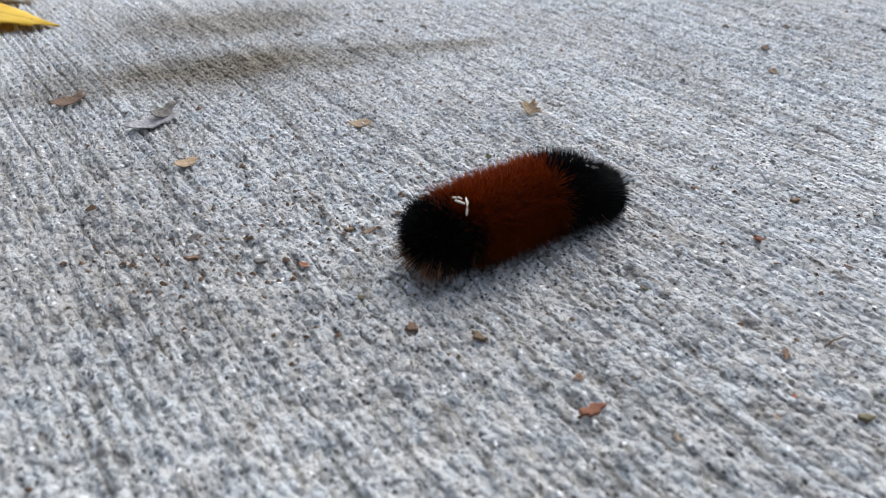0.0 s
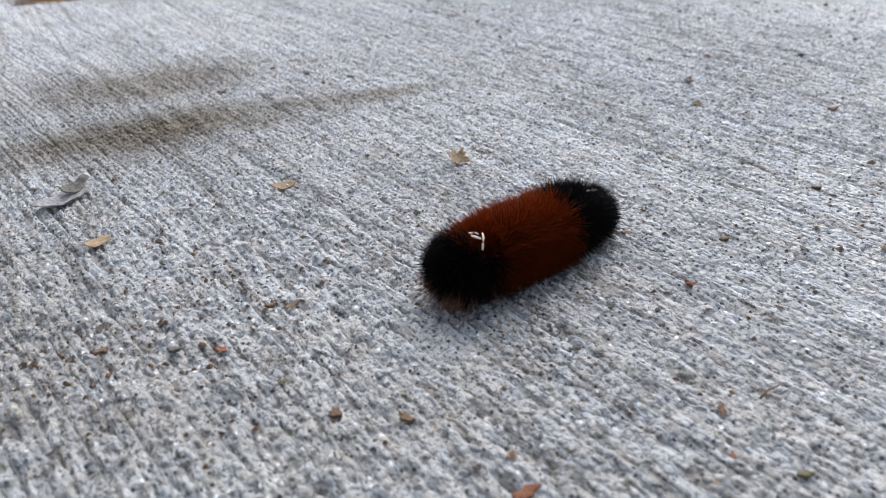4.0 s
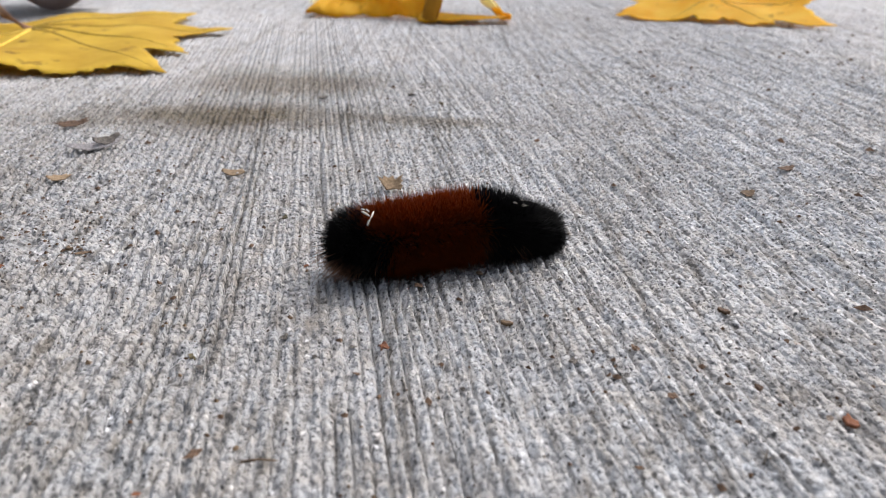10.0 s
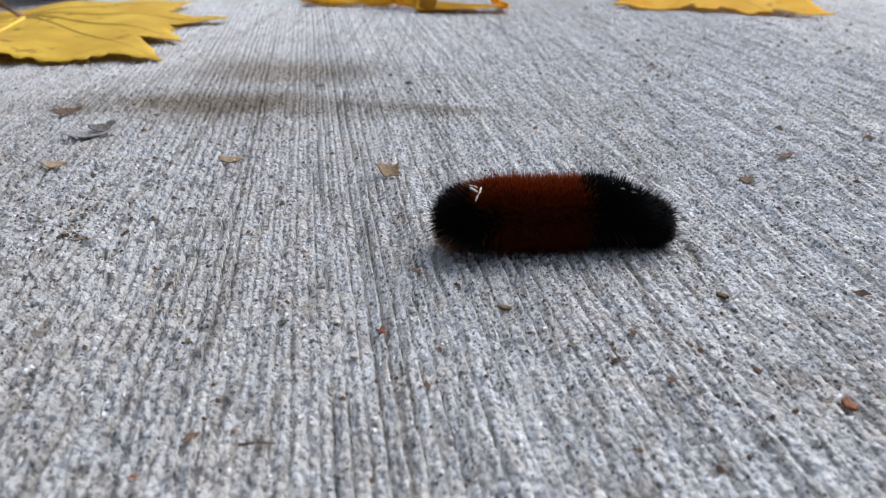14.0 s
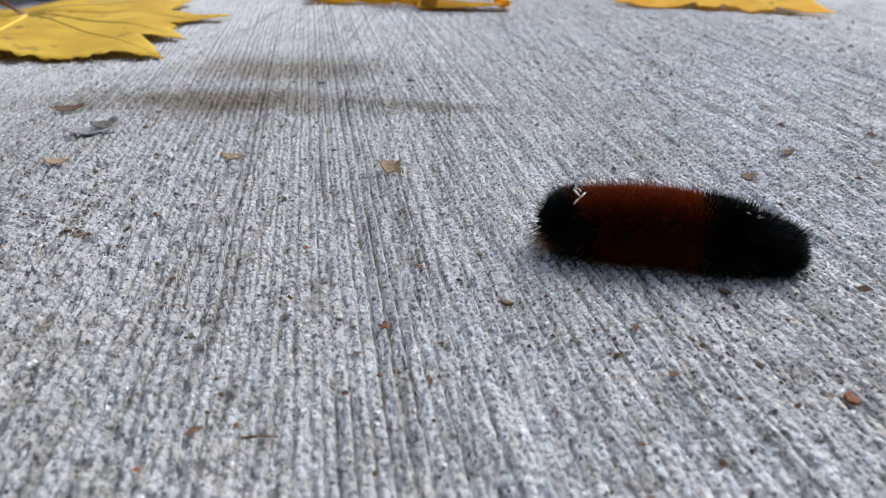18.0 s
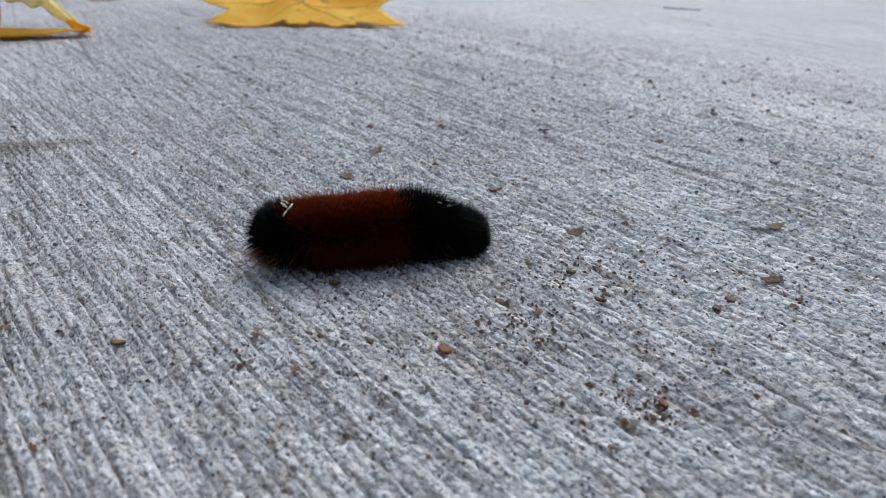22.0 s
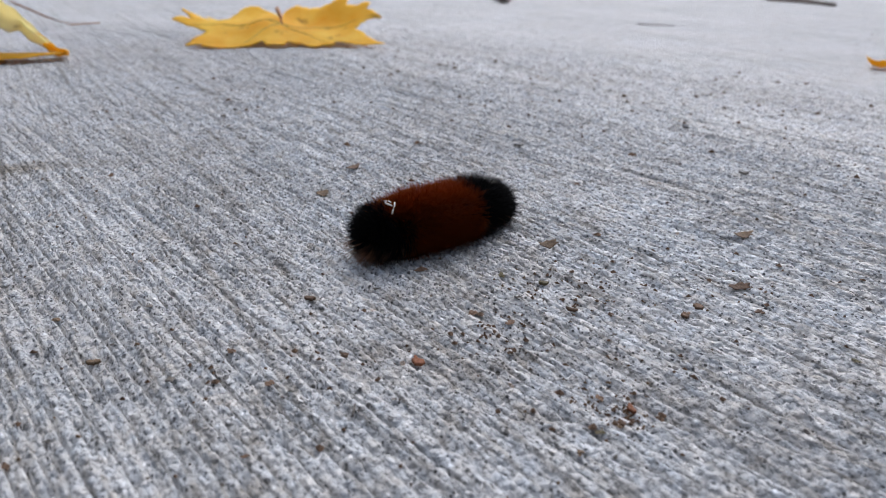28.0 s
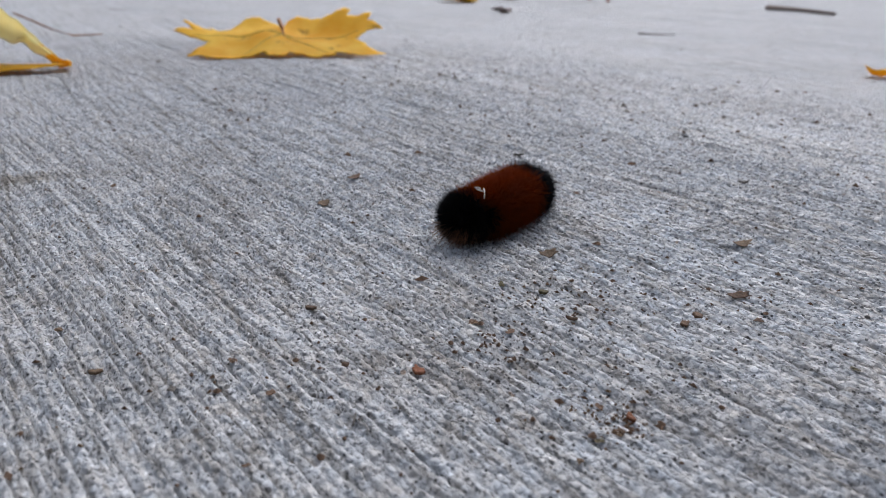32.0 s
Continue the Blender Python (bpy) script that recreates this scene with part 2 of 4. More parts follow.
# golden blade beneath the wing, the wing's shade put into its colour
SHADED_GOLD = leaf_material("shaded_gold_blade", (0.80, 0.46, 0.03), (0.60, 0.30, 0.015), (0.30, 0.14, 0.02), 0.4)
OAK = leaf_material("russet_blade", (0.30, 0.085, 0.022), (0.17, 0.045, 0.013), (0.06, 0.02, 0.01), 0.3)
DULL = leaf_material("grey_brown_blade", (0.30, 0.24, 0.22), (0.19, 0.145, 0.13), (0.05, 0.03, 0.025), 0.1)
VEIN = grainy("leaf_vein", (0.52, 0.33, 0.04), (0.68, 0.46, 0.07), 300.0)
STALK = grainy("leaf_stalk", (0.30, 0.15, 0.08), (0.45, 0.26, 0.14), 300.0)
TWIG = grainy("grey_twig", (0.10, 0.075, 0.06), (0.22, 0.17, 0.14), 300.0)
DARK = grainy("dark_grit", (0.06, 0.052, 0.045), (0.19, 0.17, 0.145), 1400.0, 0.8, True)
BROWN = grainy("brown_crumb", (0.07, 0.043, 0.027), (0.20, 0.125, 0.078), 1400.0, 0.8, True)
RUSTY = grainy("rusty_crumb", (0.15, 0.055, 0.028), (0.28, 0.12, 0.06), 1400.0, 0.8, True)
TAN = grainy("tan_crumb", (0.09, 0.06, 0.036), (0.22, 0.15, 0.09), 1400.0, 0.8, True)
OLIVE = grainy("olive_crumb", (0.07, 0.06, 0.03), (0.17, 0.14, 0.08), 1400.0, 0.8, True)
ASH = grainy("ashen_flake", (0.18, 0.165, 0.16), (0.40, 0.38, 0.37), 1400.0, 0.7, True)
PAPER = grainy("papery_flake", (0.19, 0.13, 0.075), (0.36, 0.26, 0.16), 1400.0, 0.8, True)
GRASS = grainy("grass_blade", (0.04, 0.09, 0.02), (0.09, 0.16, 0.03), 60.0)
WALL = grainy("dark_render", (0.09, 0.08, 0.075), (0.14, 0.125, 0.11), 40.0, 0.9)


# ---- building helpers ----
def mesh_of(name, verts, faces, smooth=True):
    me = bpy.data.meshes.new(name)
    me.from_pydata([tuple(v) for v in verts], [], [tuple(f) for f in faces])
    if smooth:
        me.polygons.foreach_set("use_smooth", [True] * len(me.polygons))
    me.update()
    return me


def put(name, me, mat, m=None, parent=None, label=""):
    ob = new(name, me)
    if mat and not me.materials:
        me.materials.append(mat)
    if parent:
        ob.parent = parent
    if m is not None:
        ob.matrix_basis = m
    return tagged(ob, label)


def tube(points, radii, sides=7):
    """Vertices and faces of a tapered tube with closed ends."""
    pts = [Vector(p) for p in points]
    verts, faces = [], []
    for i, p in enumerate(pts):
        d = (pts[min(i + 1, len(pts) - 1)] - pts[max(i - 1, 0)]).normalized()
        a = d.orthogonal().normalized()
        b = d.cross(a)
        for k in range(sides):
            w = math.tau * k / sides
            verts.append(p + (a * math.cos(w) + b * math.sin(w)) * radii[i])
    for i in range(len(pts) - 1):
        for k in range(sides):
            n = (k + 1) % sides
            faces.append((i * sides + k, i * sides + n, (i + 1) * sides + n, (i + 1) * sides + k))
    faces.append(tuple(range(sides - 1, -1, -1)))
    faces.append(tuple((len(pts) - 1) * sides + k for k in range(sides)))
    return verts, faces


# ---- the pavement: one sheet, fine near the camera's path, with broomed ridges ----
@functools.lru_cache(maxsize=None)
def table_of(seed):
    return np.random.RandomState(seed).rand(256, 256)


def lattice(u, v, pu, pv, seed):
    """Smooth value noise on a tensor grid, with its period along each axis."""
    table = table_of(seed)
    def split(a, p):
        q = a / p
        i = np.floor(q).astype(int)
        f = q - i
        return i & 255, (i + 1) & 255, f * f * (3 - 2 * f)
    i0, i1, fu = split(u, pu)
    j0, j1, fv = split(v, pv)
    fu, fv = fu[:, None], fv[None, :]
    return ((table[np.ix_(i0, j0)] * (1 - fu) + table[np.ix_(i1, j0)] * fu) * (1 - fv)
            + (table[np.ix_(i0, j1)] * (1 - fu) + table[np.ix_(i1, j1)] * fu) * fv) - 0.5


def ridge_height(u, v):
    """Height of the broomed surface on the grid u (across) by v (along the strokes): straight crests of uneven height, each with
    a furrow beside it, on a sandy, pitted face."""
    crumbly = 0.17 * lattice(u, v, 0.0012, 0.0016, 8) + 0.18 * lattice(u, v, 0.003, 0.007, 9)
    # one side of the slab is worn to a rough crumbly face
    rough = np.clip((0.005 - u) / 0.05, 0, 1)[:, None] * np.clip((0.21 - v) / 0.05, 0, 1)[None, :]
    h = 0.0
    for gap, tall, seed in ((0.0019, 0.00115, 10), (0.0033, 0.00040, 20), (0.0011, 0.00020, 30)):
        p = u[:, None] / gap + 0.7 * lattice(u, v, gap * 2.3, 2.0, seed) + 0.12 * lattice(u, v, gap * 5, 0.09, seed + 1) + crumbly
        k = np.floor(p).astype(int) & 255
        f = p - np.floor(p)
        strong = (0.35 + 0.65 * table_of(seed + 3)[0])[k]
        variation = np.clip(0.8 + 0.6 * lattice(u, v, gap, 0.0055, seed + 2) + 0.7 * lattice(u, v, gap * 2, 0.03, seed + 4), 0.1, 1.2)
        h = h + tall * strong * variation * (0.55 * np.exp(-((f - 0.40) / 0.16) ** 2) - 1.5 * np.exp(-((f - 0.70) / 0.105) ** 2))
    h = h * (1 - 0.40 * rough) * (1 + 0.6 * np.clip((u - 0.03) / 0.08, 0, 1))[:, None]
    h = h + (0.00042 + 0.00040 * rough) * lattice(u, v, 0.0009, 0.0010, 5) + (0.00060 + 0.0008 * rough) * lattice(u, v, 0.0019, 0.0026, 6)
    h += 0.0005 * lattice(u, v, 0.012, 0.02, 3) + 0.0007 * rough * lattice(u, v, 0.0034, 0.0042, 4)
    h -= 0.0042 * np.clip(lattice(u, v, 0.0016, 0.0017, 7) - 0.28 + 0.04 * rough, 0, 1)
    return h - 0.0003


def axis(lo, hi, step, widest, until, far):
    """Even steps from lo to hi, then slowly wider ones, then fast growing ones to the horizon."""
    core = np.arange(lo, hi + step / 2, step)
    grow, d = [], step
    x = 0.0
    while x < far:
        d = min(d * 1.012, widest) if x < until else d * 1.15
        x += d
        grow.append(x)
    grow = np.array(grow)
    return np.concatenate([lo - grow[::-1], core, hi + grow])


U0, U1, V0, V1 = -0.12, 0.21, 0.03, 0.26   # the finely built part, across and along the strokes


def relief(u, v):
    """How much of the broomed relief is built: all of it near the caterpillar's way, less far off."""
    du = np.clip(1.0 - np.maximum(np.maximum(U0 - u, u - U1), 0) / 0.28, 0, 1)
    dv = np.clip(1.0 - np.maximum(np.maximum(V0 - v, v - V1), 0) / 0.40, 0, 1)
    du, dv = du * du * (3 - 2 * du), dv * dv * (3 - 2 * dv)
    return du[:, None] * dv[None, :]


def pavement():
    u, v = axis(U0, U1, 0.00032, 0.0012, 0.18, 60.0), axis(V0, V1, 0.00045, 0.005, 0.40, 60.0)
    near = relief(u, v)
    z = ridge_height(u, v) * near
    c, s = math.cos(radians(GROOVE_TURN)), math.sin(radians(GROOVE_TURN))
    x = u[:, None] * c - v[None, :] * s
    y = u[:, None] * s + v[None, :] * c
    nu, nv = len(u), len(v)
    me = bpy.data.meshes.new("pavement")
    co = np.stack([x, y, z], -1).reshape(-1, 3)
    a = (np.arange(nu - 1)[:, None] * nv + np.arange(nv - 1)[None, :]).ravel()
    quads = np.stack([a, a + nv, a + nv + 1, a + 1], -1)
    me.vertices.add(len(co))
    me.vertices.foreach_set("co", co.astype(np.float32).ravel())
    me.loops.add(quads.size)
    me.loops.foreach_set("vertex_index", quads.astype(np.int32).ravel())
    me.polygons.add(len(quads))
    me.polygons.foreach_set("loop_start", (np.arange(len(quads)) * 4).astype(np.int32))
    me.polygons.foreach_set("loop_total", np.full(len(quads), 4, np.int32))
    me.polygons.foreach_set("use_smooth", np.ones(len(quads), bool))
    me.update()
    me.validate()
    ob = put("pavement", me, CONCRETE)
    return tagged(ob, "pale grey broom-finished concrete pavement with fine parallel ridges", "pavement", kind="structure")


def top_z(x, y, r):
    """The highest point of the concrete within r of a place."""
    c, s = math.cos(radians(GROOVE_TURN)), math.sin(radians(GROOVE_TURN))
    k = np.linspace(-r, r, 5)
    u, v = x * c + y * s + k, -x * s + y * c + k
    return float((ridge_height(u, v) * relief(u, v)).max())


pavement()


def box_mesh(name, sx, sy, sz, edge):
    bm = bmesh.new()
    bmesh.ops.create_cube(bm, size=1.0, matrix=Matrix.Diagonal((sx, sy, sz, 1)) @ Matrix.Translation((0, 0, 0.5)))
    bmesh.ops.bevel(bm, geom=bm.edges[:], offset=edge, segments=2, affect="EDGES")
    me = bpy.data.meshes.new(name)
    bm.to_mesh(me)
    bm.free()
    return me


# plain unseen wall added behind the camera to hold back light from there
tagged(put("wall_south", box_mesh("wall_south", 14.0, 0.25, 0.55, 0.01), WALL, pose(0, -1.10, 0)),
       "plain dark rendered wall added out of view to block light", "wall", kind="structure")


# ---- the caterpillar ----
SEGMENTS, STEP = 13, 0.00280
SPINE = 0.0060
SINK = {8: 0.0001, 9: 0.0004, 10: 0.0009, 11: 0.0016, 12: 0.0024}   # the front dips to the ground


def segment_x(i):
    return (i - (SEGMENTS - 1) / 2) * STEP


def core_radius(x):
    """Radius of the body under its bristles, along its length."""
    q = abs(x) / 0.0206
    return 0.0047 * max(0.0, 1 - q ** (4.5 if x < 0 else 2.8)) ** 0.5 + 0.0003


def bristles(name, x0, count, seed, length, low=0.0, cap=0, under=False, thin=1.0, ahead=0.0, over=-2.0, below=2.0):
    """Bristles of one segment, in its own space: stiff, tapered, fanned out from rows of warts."""
    rng = random.Random(seed)
    verts, faces = [], []
    warts = [(rng.uniform(-1, 1) * STEP * 0.42, math.tau * (k + rng.uniform(-0.3, 0.3)) / 16) for k in range(16)]
    for n in range(count):
        wx, wa = rng.choice(warts)
        dx = wx * 0.6 + rng.gauss(0, 0.45) * STEP + ahead
        a = wa + rng.gauss(0, 0.20)
        x = x0 + dx
        r = core_radius(min(max(x, -0.0196), 0.0196)) * 0.93
        radial = Vector((0, math.cos(a), math.sin(a)))
        lean = max(-1.0, min(1.0, x / 0.0175))
        lean = math.copysign(abs(lean) ** 4, lean) * 1.5 + rng.gauss(-0.05, 0.20)
        d = (radial + Vector((lean, rng.gauss(0, 0.16), rng.gauss(0, 0.16)))).normalized()
        base = Vector((dx, 0, 0)) + radial * r
        if cap and n % 2:
            # the rounded end: bristles fan out over a half ball
            q = math.acos(rng.uniform(0.0, 1.0))
            d = Vector((cap * math.cos(q), math.sin(q) * math.cos(a), math.sin(q) * math.sin(a)))
            base = Vector((cap * 0.0002, 0, 0)) + Vector((d.x * 0.0036, d.y * (0.0042 if cap < 0 else 0.0032), d.z * (0.0040 if cap < 0 else 0.0032)))
            d = (d + Vector((rng.gauss(0, 0.14), rng.gauss(0, 0.14), rng.gauss(0, 0.14)))).normalized()
        if not over < d.z <= below:
            continue
        if under and cap and d.x * cap < 0.66:
            continue
        if under and d.z > (-0.22 if cap else -0.15):
            continue
        l = length * (rng.uniform(0.55, 0.95) if rng.random() < 0.84 else rng.uniform(0.98, 1.30))
        tip = base + d * l
        floor = 0.0001 - SPINE + low
        if tip.z < floor:
            if base.z <= floor:
                continue
            tip = base + (tip - base) * ((base.z - floor) / (base.z - tip.z))
            tip.z = floor + rng.uniform(0, 0.0006)
        bow = Vector((0, 0, -1)) * l * rng.uniform(0.0, 0.07)
        side = d.orthogonal().normalized()
        other = d.cross(side)
        w = rng.uniform(0.000045, 0.000085) * thin
        k = len(verts)
        mid = base + (tip - base) * 0.55 - bow
        for c, f in ((base, 1.0), (mid, 0.75)):
            for j in range(3):
                q = math.tau * j / 3
                verts.append(c + (side * math.cos(q) + other * math.sin(q)) * w * f)
        verts.append(tip)
        for j in range(3):
            m = (j + 1) % 3
            faces.append((k + j, k + m, k + 3 + m, k + 3 + j))
            faces.append((k + 3 + j, k + 3 + m, k + 6))
    return mesh_of(name, verts, faces)


def segment_mesh(i):
    """One ring of the body, puffed in the middle, in its own space."""
    x0, rings, sides = segment_x(i), 7, 20
    verts, faces = [], []
    for k in range(rings):
        f = k / (rings - 1) - 0.5
        r = core_radius(min(max(x0 + f * STEP * 1.1, -0.0193), 0.0193)) * (1.0 - 0.5 * f * f)
        for j in range(sides):
            a = math.tau * j / sides
            verts.append((f * STEP * 1.12, math.cos(a) * r, math.sin(a) * r * 0.95))
    for k in range(rings - 1):
        for j in range(sides):
            n = (j + 1) % sides
            faces.append((k * sides + j, k * sides + n, (k + 1) * sides + n, (k + 1) * sides + j))
    faces.append(tuple(range(sides - 1, -1, -1)))
    faces.append(tuple((rings - 1) * sides + j for j in range(sides)))
    return mesh_of("segment", verts, faces)


def leg_mesh(long, thick):
    return mesh_of("leg", *tube([(0, 0, 0), (0.0001, 0, -long * 0.5), (0.0003, 0, -long)], [thick, thick * 0.8, thick * 0.45], 8))


def straw_bits():
    """A pale forked scrap of straw caught in the bristles."""
    verts, faces = [], []
    for pts, r in (([(0.0013, -0.0030, 0.0066), (0.0006, -0.0042, 0.0061), (-0.0005, -0.0052, 0.0053), (-0.0010, -0.0057, 0.0045)], 0.00024),
                   ([(-0.0014, -0.0026, 0.0068), (-0.0008, -0.0032, 0.0065), (-0.0001, -0.0042, 0.0062)], 0.00026),
                   ([(-0.0013, -0.0017, 0.0070), (-0.0006, -0.0022, 0.0070)], 0.00024),
                   ([(-0.0002, -0.0022, 0.0070), (0.0002, -0.0030, 0.0067)], 0.00022)):
        pts = [(0.0006 + 0.72 * x, -0.0042 + 0.72 * (y + 0.0042), 0.0071 + 0.72 * (z - 0.0066)) for x, y, z in pts]
        v, f = tube(pts, [r * (0.6 if k in (0, len(pts) - 1) else 0.85) for k in range(len(pts))], 6)
        faces += [tuple(i + len(verts) for i in q) for q in f]
        verts += v
    return mesh_of("straw_scrap", verts, faces)


def pale_hairs(seed):
    """A few pale strands on the black bristles, glints put in as colour."""
    rng = random.Random(seed * 31)
    verts, faces = [], []
    for _ in range(4):
        a, x = radians(rng.uniform(60, 135)), rng.uniform(-0.0014, 0.0014)
        p = Vector((x, -math.cos(a) * 0.0064 - 0.0012, math.sin(a) * 0.0064))
        q = p + Vector((rng.uniform(-0.0012, 0.0012), rng.uniform(-0.0006, 0.0003), rng.uniform(-0.0006, 0.0003)))
        v, f = tube([p, (p + q) / 2 + Vector((0, 0, 0.0002)), q], [0.00007, 0.00008, 0.00004], 5)
        faces += [tuple(i + len(verts) for i in g) for g in f]
        verts += v
    return mesh_of("pale_hairs", verts, faces)


def caterpillar():
    body = tagged(new("caterpillar"), "bristly woolly caterpillar, rust-brown middle between black ends", "caterpillar")
    rings = []
    leg_front, leg_back = leg_mesh(0.0030, 0.00045), leg_mesh(0.0026, 0.0008)
    for i in range(SEGMENTS):
        rust = 2 <= i <= 7
        seg = put("segment", segment_mesh(i), RUST_SKIN if rust else BLACK_SKIN, Matrix.Translation((segment_x(i), 0, SPINE - SINK.get(i, 0.0))),
                  body, "rust-brown ring" if rust else "black ring")
        end = i in (0, SEGMENTS - 1)
        put("bristles", bristles("bristles", segment_x(i), 3000 if not end else 5200, 40 + i, (0.0034, 0.0034, 0.0033, 0.0031)[max(0, i - 9)], SINK.get(i, 0.0), {0: -1, 12: 1}.get(i, 0), ahead={7: 0.0006, 8: 0.0006}.get(i, 0.0), below=0.45 if i == 1 else 2.0),
            RUST_HAIR if rust else BLACK_HAIR, None, seg, "stiff rust-brown bristles" if rust else "stiff black bristles")
        if i in (9, 10, 11, 3, 4, 5, 6, 0):
            for side in (-1, 1):
                put("leg", leg_front if i > 8 else leg_back, BLACK_SKIN, Matrix.Translation((0, side * 0.0016, -0.0030 + SINK.get(i, 0.0))), seg)
        if 0 < i < 11:
            put("under_fringe", bristles("under_fringe", segment_x(i), 260 if rust else 110, 140 + i, 0.0042, SINK.get(i, 0.0), under=True, thin=0.7), RUST_HAIR if rust else BROWN_HAIR, None, seg, "rust-brown hairs" if rust else "pale brown hairs")
        if i == 1:
            put("bristles", bristles("bristles", segment_x(1), 3000, 61, 0.0035, over=0.45), RUST_HAIR, None, seg, "stiff rust-brown bristles")
        if i == 0:
            put("tail_fringe", bristles("tail_fringe", segment_x(0), 2000, 77, 0.0066, cap=-1, under=True, thin=0.5), BROWN_HAIR, None, seg, "pale brown hairs")
        if i == 0:
            put("straw_scrap", straw_bits(), STRAW, None, seg, "pale scrap of straw")
        if i in (10, 11):
            put("pale_hairs", pale_hairs(i), STRAW, None, seg, "few pale strands in place of glints")
        rings.append(seg)
    bm = bmesh.new()
    bmesh.ops.create_uvsphere(bm, u_segments=18, v_segments=12, radius=0.0022)
    for v in bm.verts:
        v.co.x *= 0.85
        if v.co.x > 0 and v.co.z < 0:
            v.co.x *= 1.15
    me = bpy.data.meshes.new("head")
    bm.to_mesh(me)
    bm.free()
    me.polygons.foreach_set("use_smooth", [True] * len(me.polygons))
    put("head", me, BLACK_SKIN, pose(0.0042, 0, -0.0012), rings[-1], "shiny black head")
    return body, rings


CATERPILLAR, RINGS = caterpillar()


# ---- fallen leaves ----
MAPLE = ((0, 1.0), (3, 0.88), (6, 0.78), (9, 0.80), (12, 0.86), (15, 0.72), (20, 0.62), (27, 0.52), (33, 0.60), (38, 0.76), (40, 0.80),
         (43, 0.74), (47, 0.80), (51, 1.0), (54, 0.82), (58, 0.72), (62, 0.83), (65, 0.70), (72, 0.60), (80, 0.52), (88, 0.60),
         (94, 0.76), (98, 0.63), (103, 0.70), (107, 0.58), (114, 0.55), (120, 0.60), (126, 0.48), (142, 0.46), (157, 0.37),
         (170, 0.26), (180, 0.10))


def maple_radius(a):
    """Outline of a maple leaf round the point where its veins meet; a: radians from the tip."""
    a = abs(math.degrees((a + math.pi) % math.tau - math.pi))
    for (a0, r0), (a1, r1) in zip(MAPLE, MAPLE[1:]):
        if a <= a1:
            return r0 + (r1 - r0) * (a - a0) / (a1 - a0)
    return MAPLE[-1][1]


def leaf_blade(radius, shape, seed, outline=maple_radius, thick=0.0004, points=150, rings=14):
    """A thin blade with two faces; shape(x, y, r) bends it, x and y in units of its radius."""
    rng = random.Random(seed)
    wob = [rng.uniform(-0.03, 0.03) for _ in range(points)]
    verts, faces = [], []
    for layer in (0, 1):
        verts.append(Vector((0, 0, shape(0, 0) * radius + (thick if layer == 0 else 0))))
        for k in range(1, rings + 1):
            f = (k / rings) ** 0.85
            for j in range(points):
                a = math.tau * j / points
                r = outline(a) * (1 + wob[j]) * f
                x, y = r * math.sin(a), r * math.cos(a)
                verts.append(Vector((x * radius, y * radius, shape(x, y) * radius + (thick if layer == 0 else 0))))
    n = 1 + rings * points
    for layer in (0, 1):
        o = layer * n
        for j in range(points):
            q = (j + 1) % points
            tri = (o, o + 1 + q, o + 1 + j)
            faces.append(tri if layer == 0 else tri[::-1])
            for k in range(rings - 1):
                a, b = o + 1 + k * points, o + 1 + (k + 1) * points
                quad = (a + j, a + q, b + q, b + j)
                faces.append(quad if layer == 0 else quad[::-1])
    last = 1 + (rings - 1) * points
    for j in range(points):
        q = (j + 1) % points
        faces.append((last + j, last + q, n + last + q, n + last + j))
    return mesh_of("blade", verts, faces)


VEINS = ((0.0, 0.95), (0.89, 0.92), (-0.89, 0.92), (1.78, 0.64), (-1.78, 0.64))


def vein_meshes(radius, shape, thick, rays):
    for a, size in rays:
        pts = []
        for k in range(9):
            r = size * k / 8
            x, y = r * math.sin(a), r * math.cos(a)
            pts.append((x * radius, y * radius, shape(x, y) * radius + thick))
        yield mesh_of("vein", *tube(pts, [0.0006 * (1 - 0.09 * k) * radius / 0.07 for k in range(9)], 6))


def maple_leaf(m, radius, shape, seed, blade, label, stalk=None, veins=True, name="maple_leaf", points=150, outline=maple_radius):
    """A whole fallen leaf, lifted so that its lowest point touches the ground."""
    leaf = tagged(new(name), label, "leaf", group="fallen leaves")
    me = leaf_blade(radius, shape, seed, outline, points=points)
    low = min((m @ v.co).z for v in me.vertices) - m.translation.z
    leaf.matrix_basis = Matrix.Translation((0, 0, -low + 0.0002)) @ m
    put("blade", me, blade, None, leaf)
    if veins:
        for v in vein_meshes(radius, shape, 0.0003, VEINS if veins is True else veins):
            put("vein", v, STALK if blade in (OAK, DULL) else VEIN, None, leaf)
    if stalk:
        put("stalk", mesh_of("stalk", *tube(stalk, [0.0012 * radius / 0.07 * (1 - 0.05 * k) for k in range(len(stalk))], 8)), STALK, None, leaf)
    return leaf


def lay(x, y, tilt, lean, turn):
    """A leaf's pose: turned flat, then its far side raised by tilt and leaned sideways."""
    return pose(x, y, 0, tilt, lean, 0) @ pose(0, 0, 0, 0, 0, turn)


def crumple(fold, lift, seed, wave=0.06):
    """A bending function: fold across the middle, lifted rim and small waves."""
    rng = random.Random(seed)
    p = [rng.uniform(0, 6.28) for _ in range(4)]
    def bend(x, y):
        r2 = x * x + y * y
        return (lift * r2 + fold * x * x + wave * (math.sin(5.1 * x + p[0]) * math.cos(4.3 * y + p[1]))
                + wave * 0.5 * math.sin(9.0 * x + 7.0 * y + p[2]))
    return bend


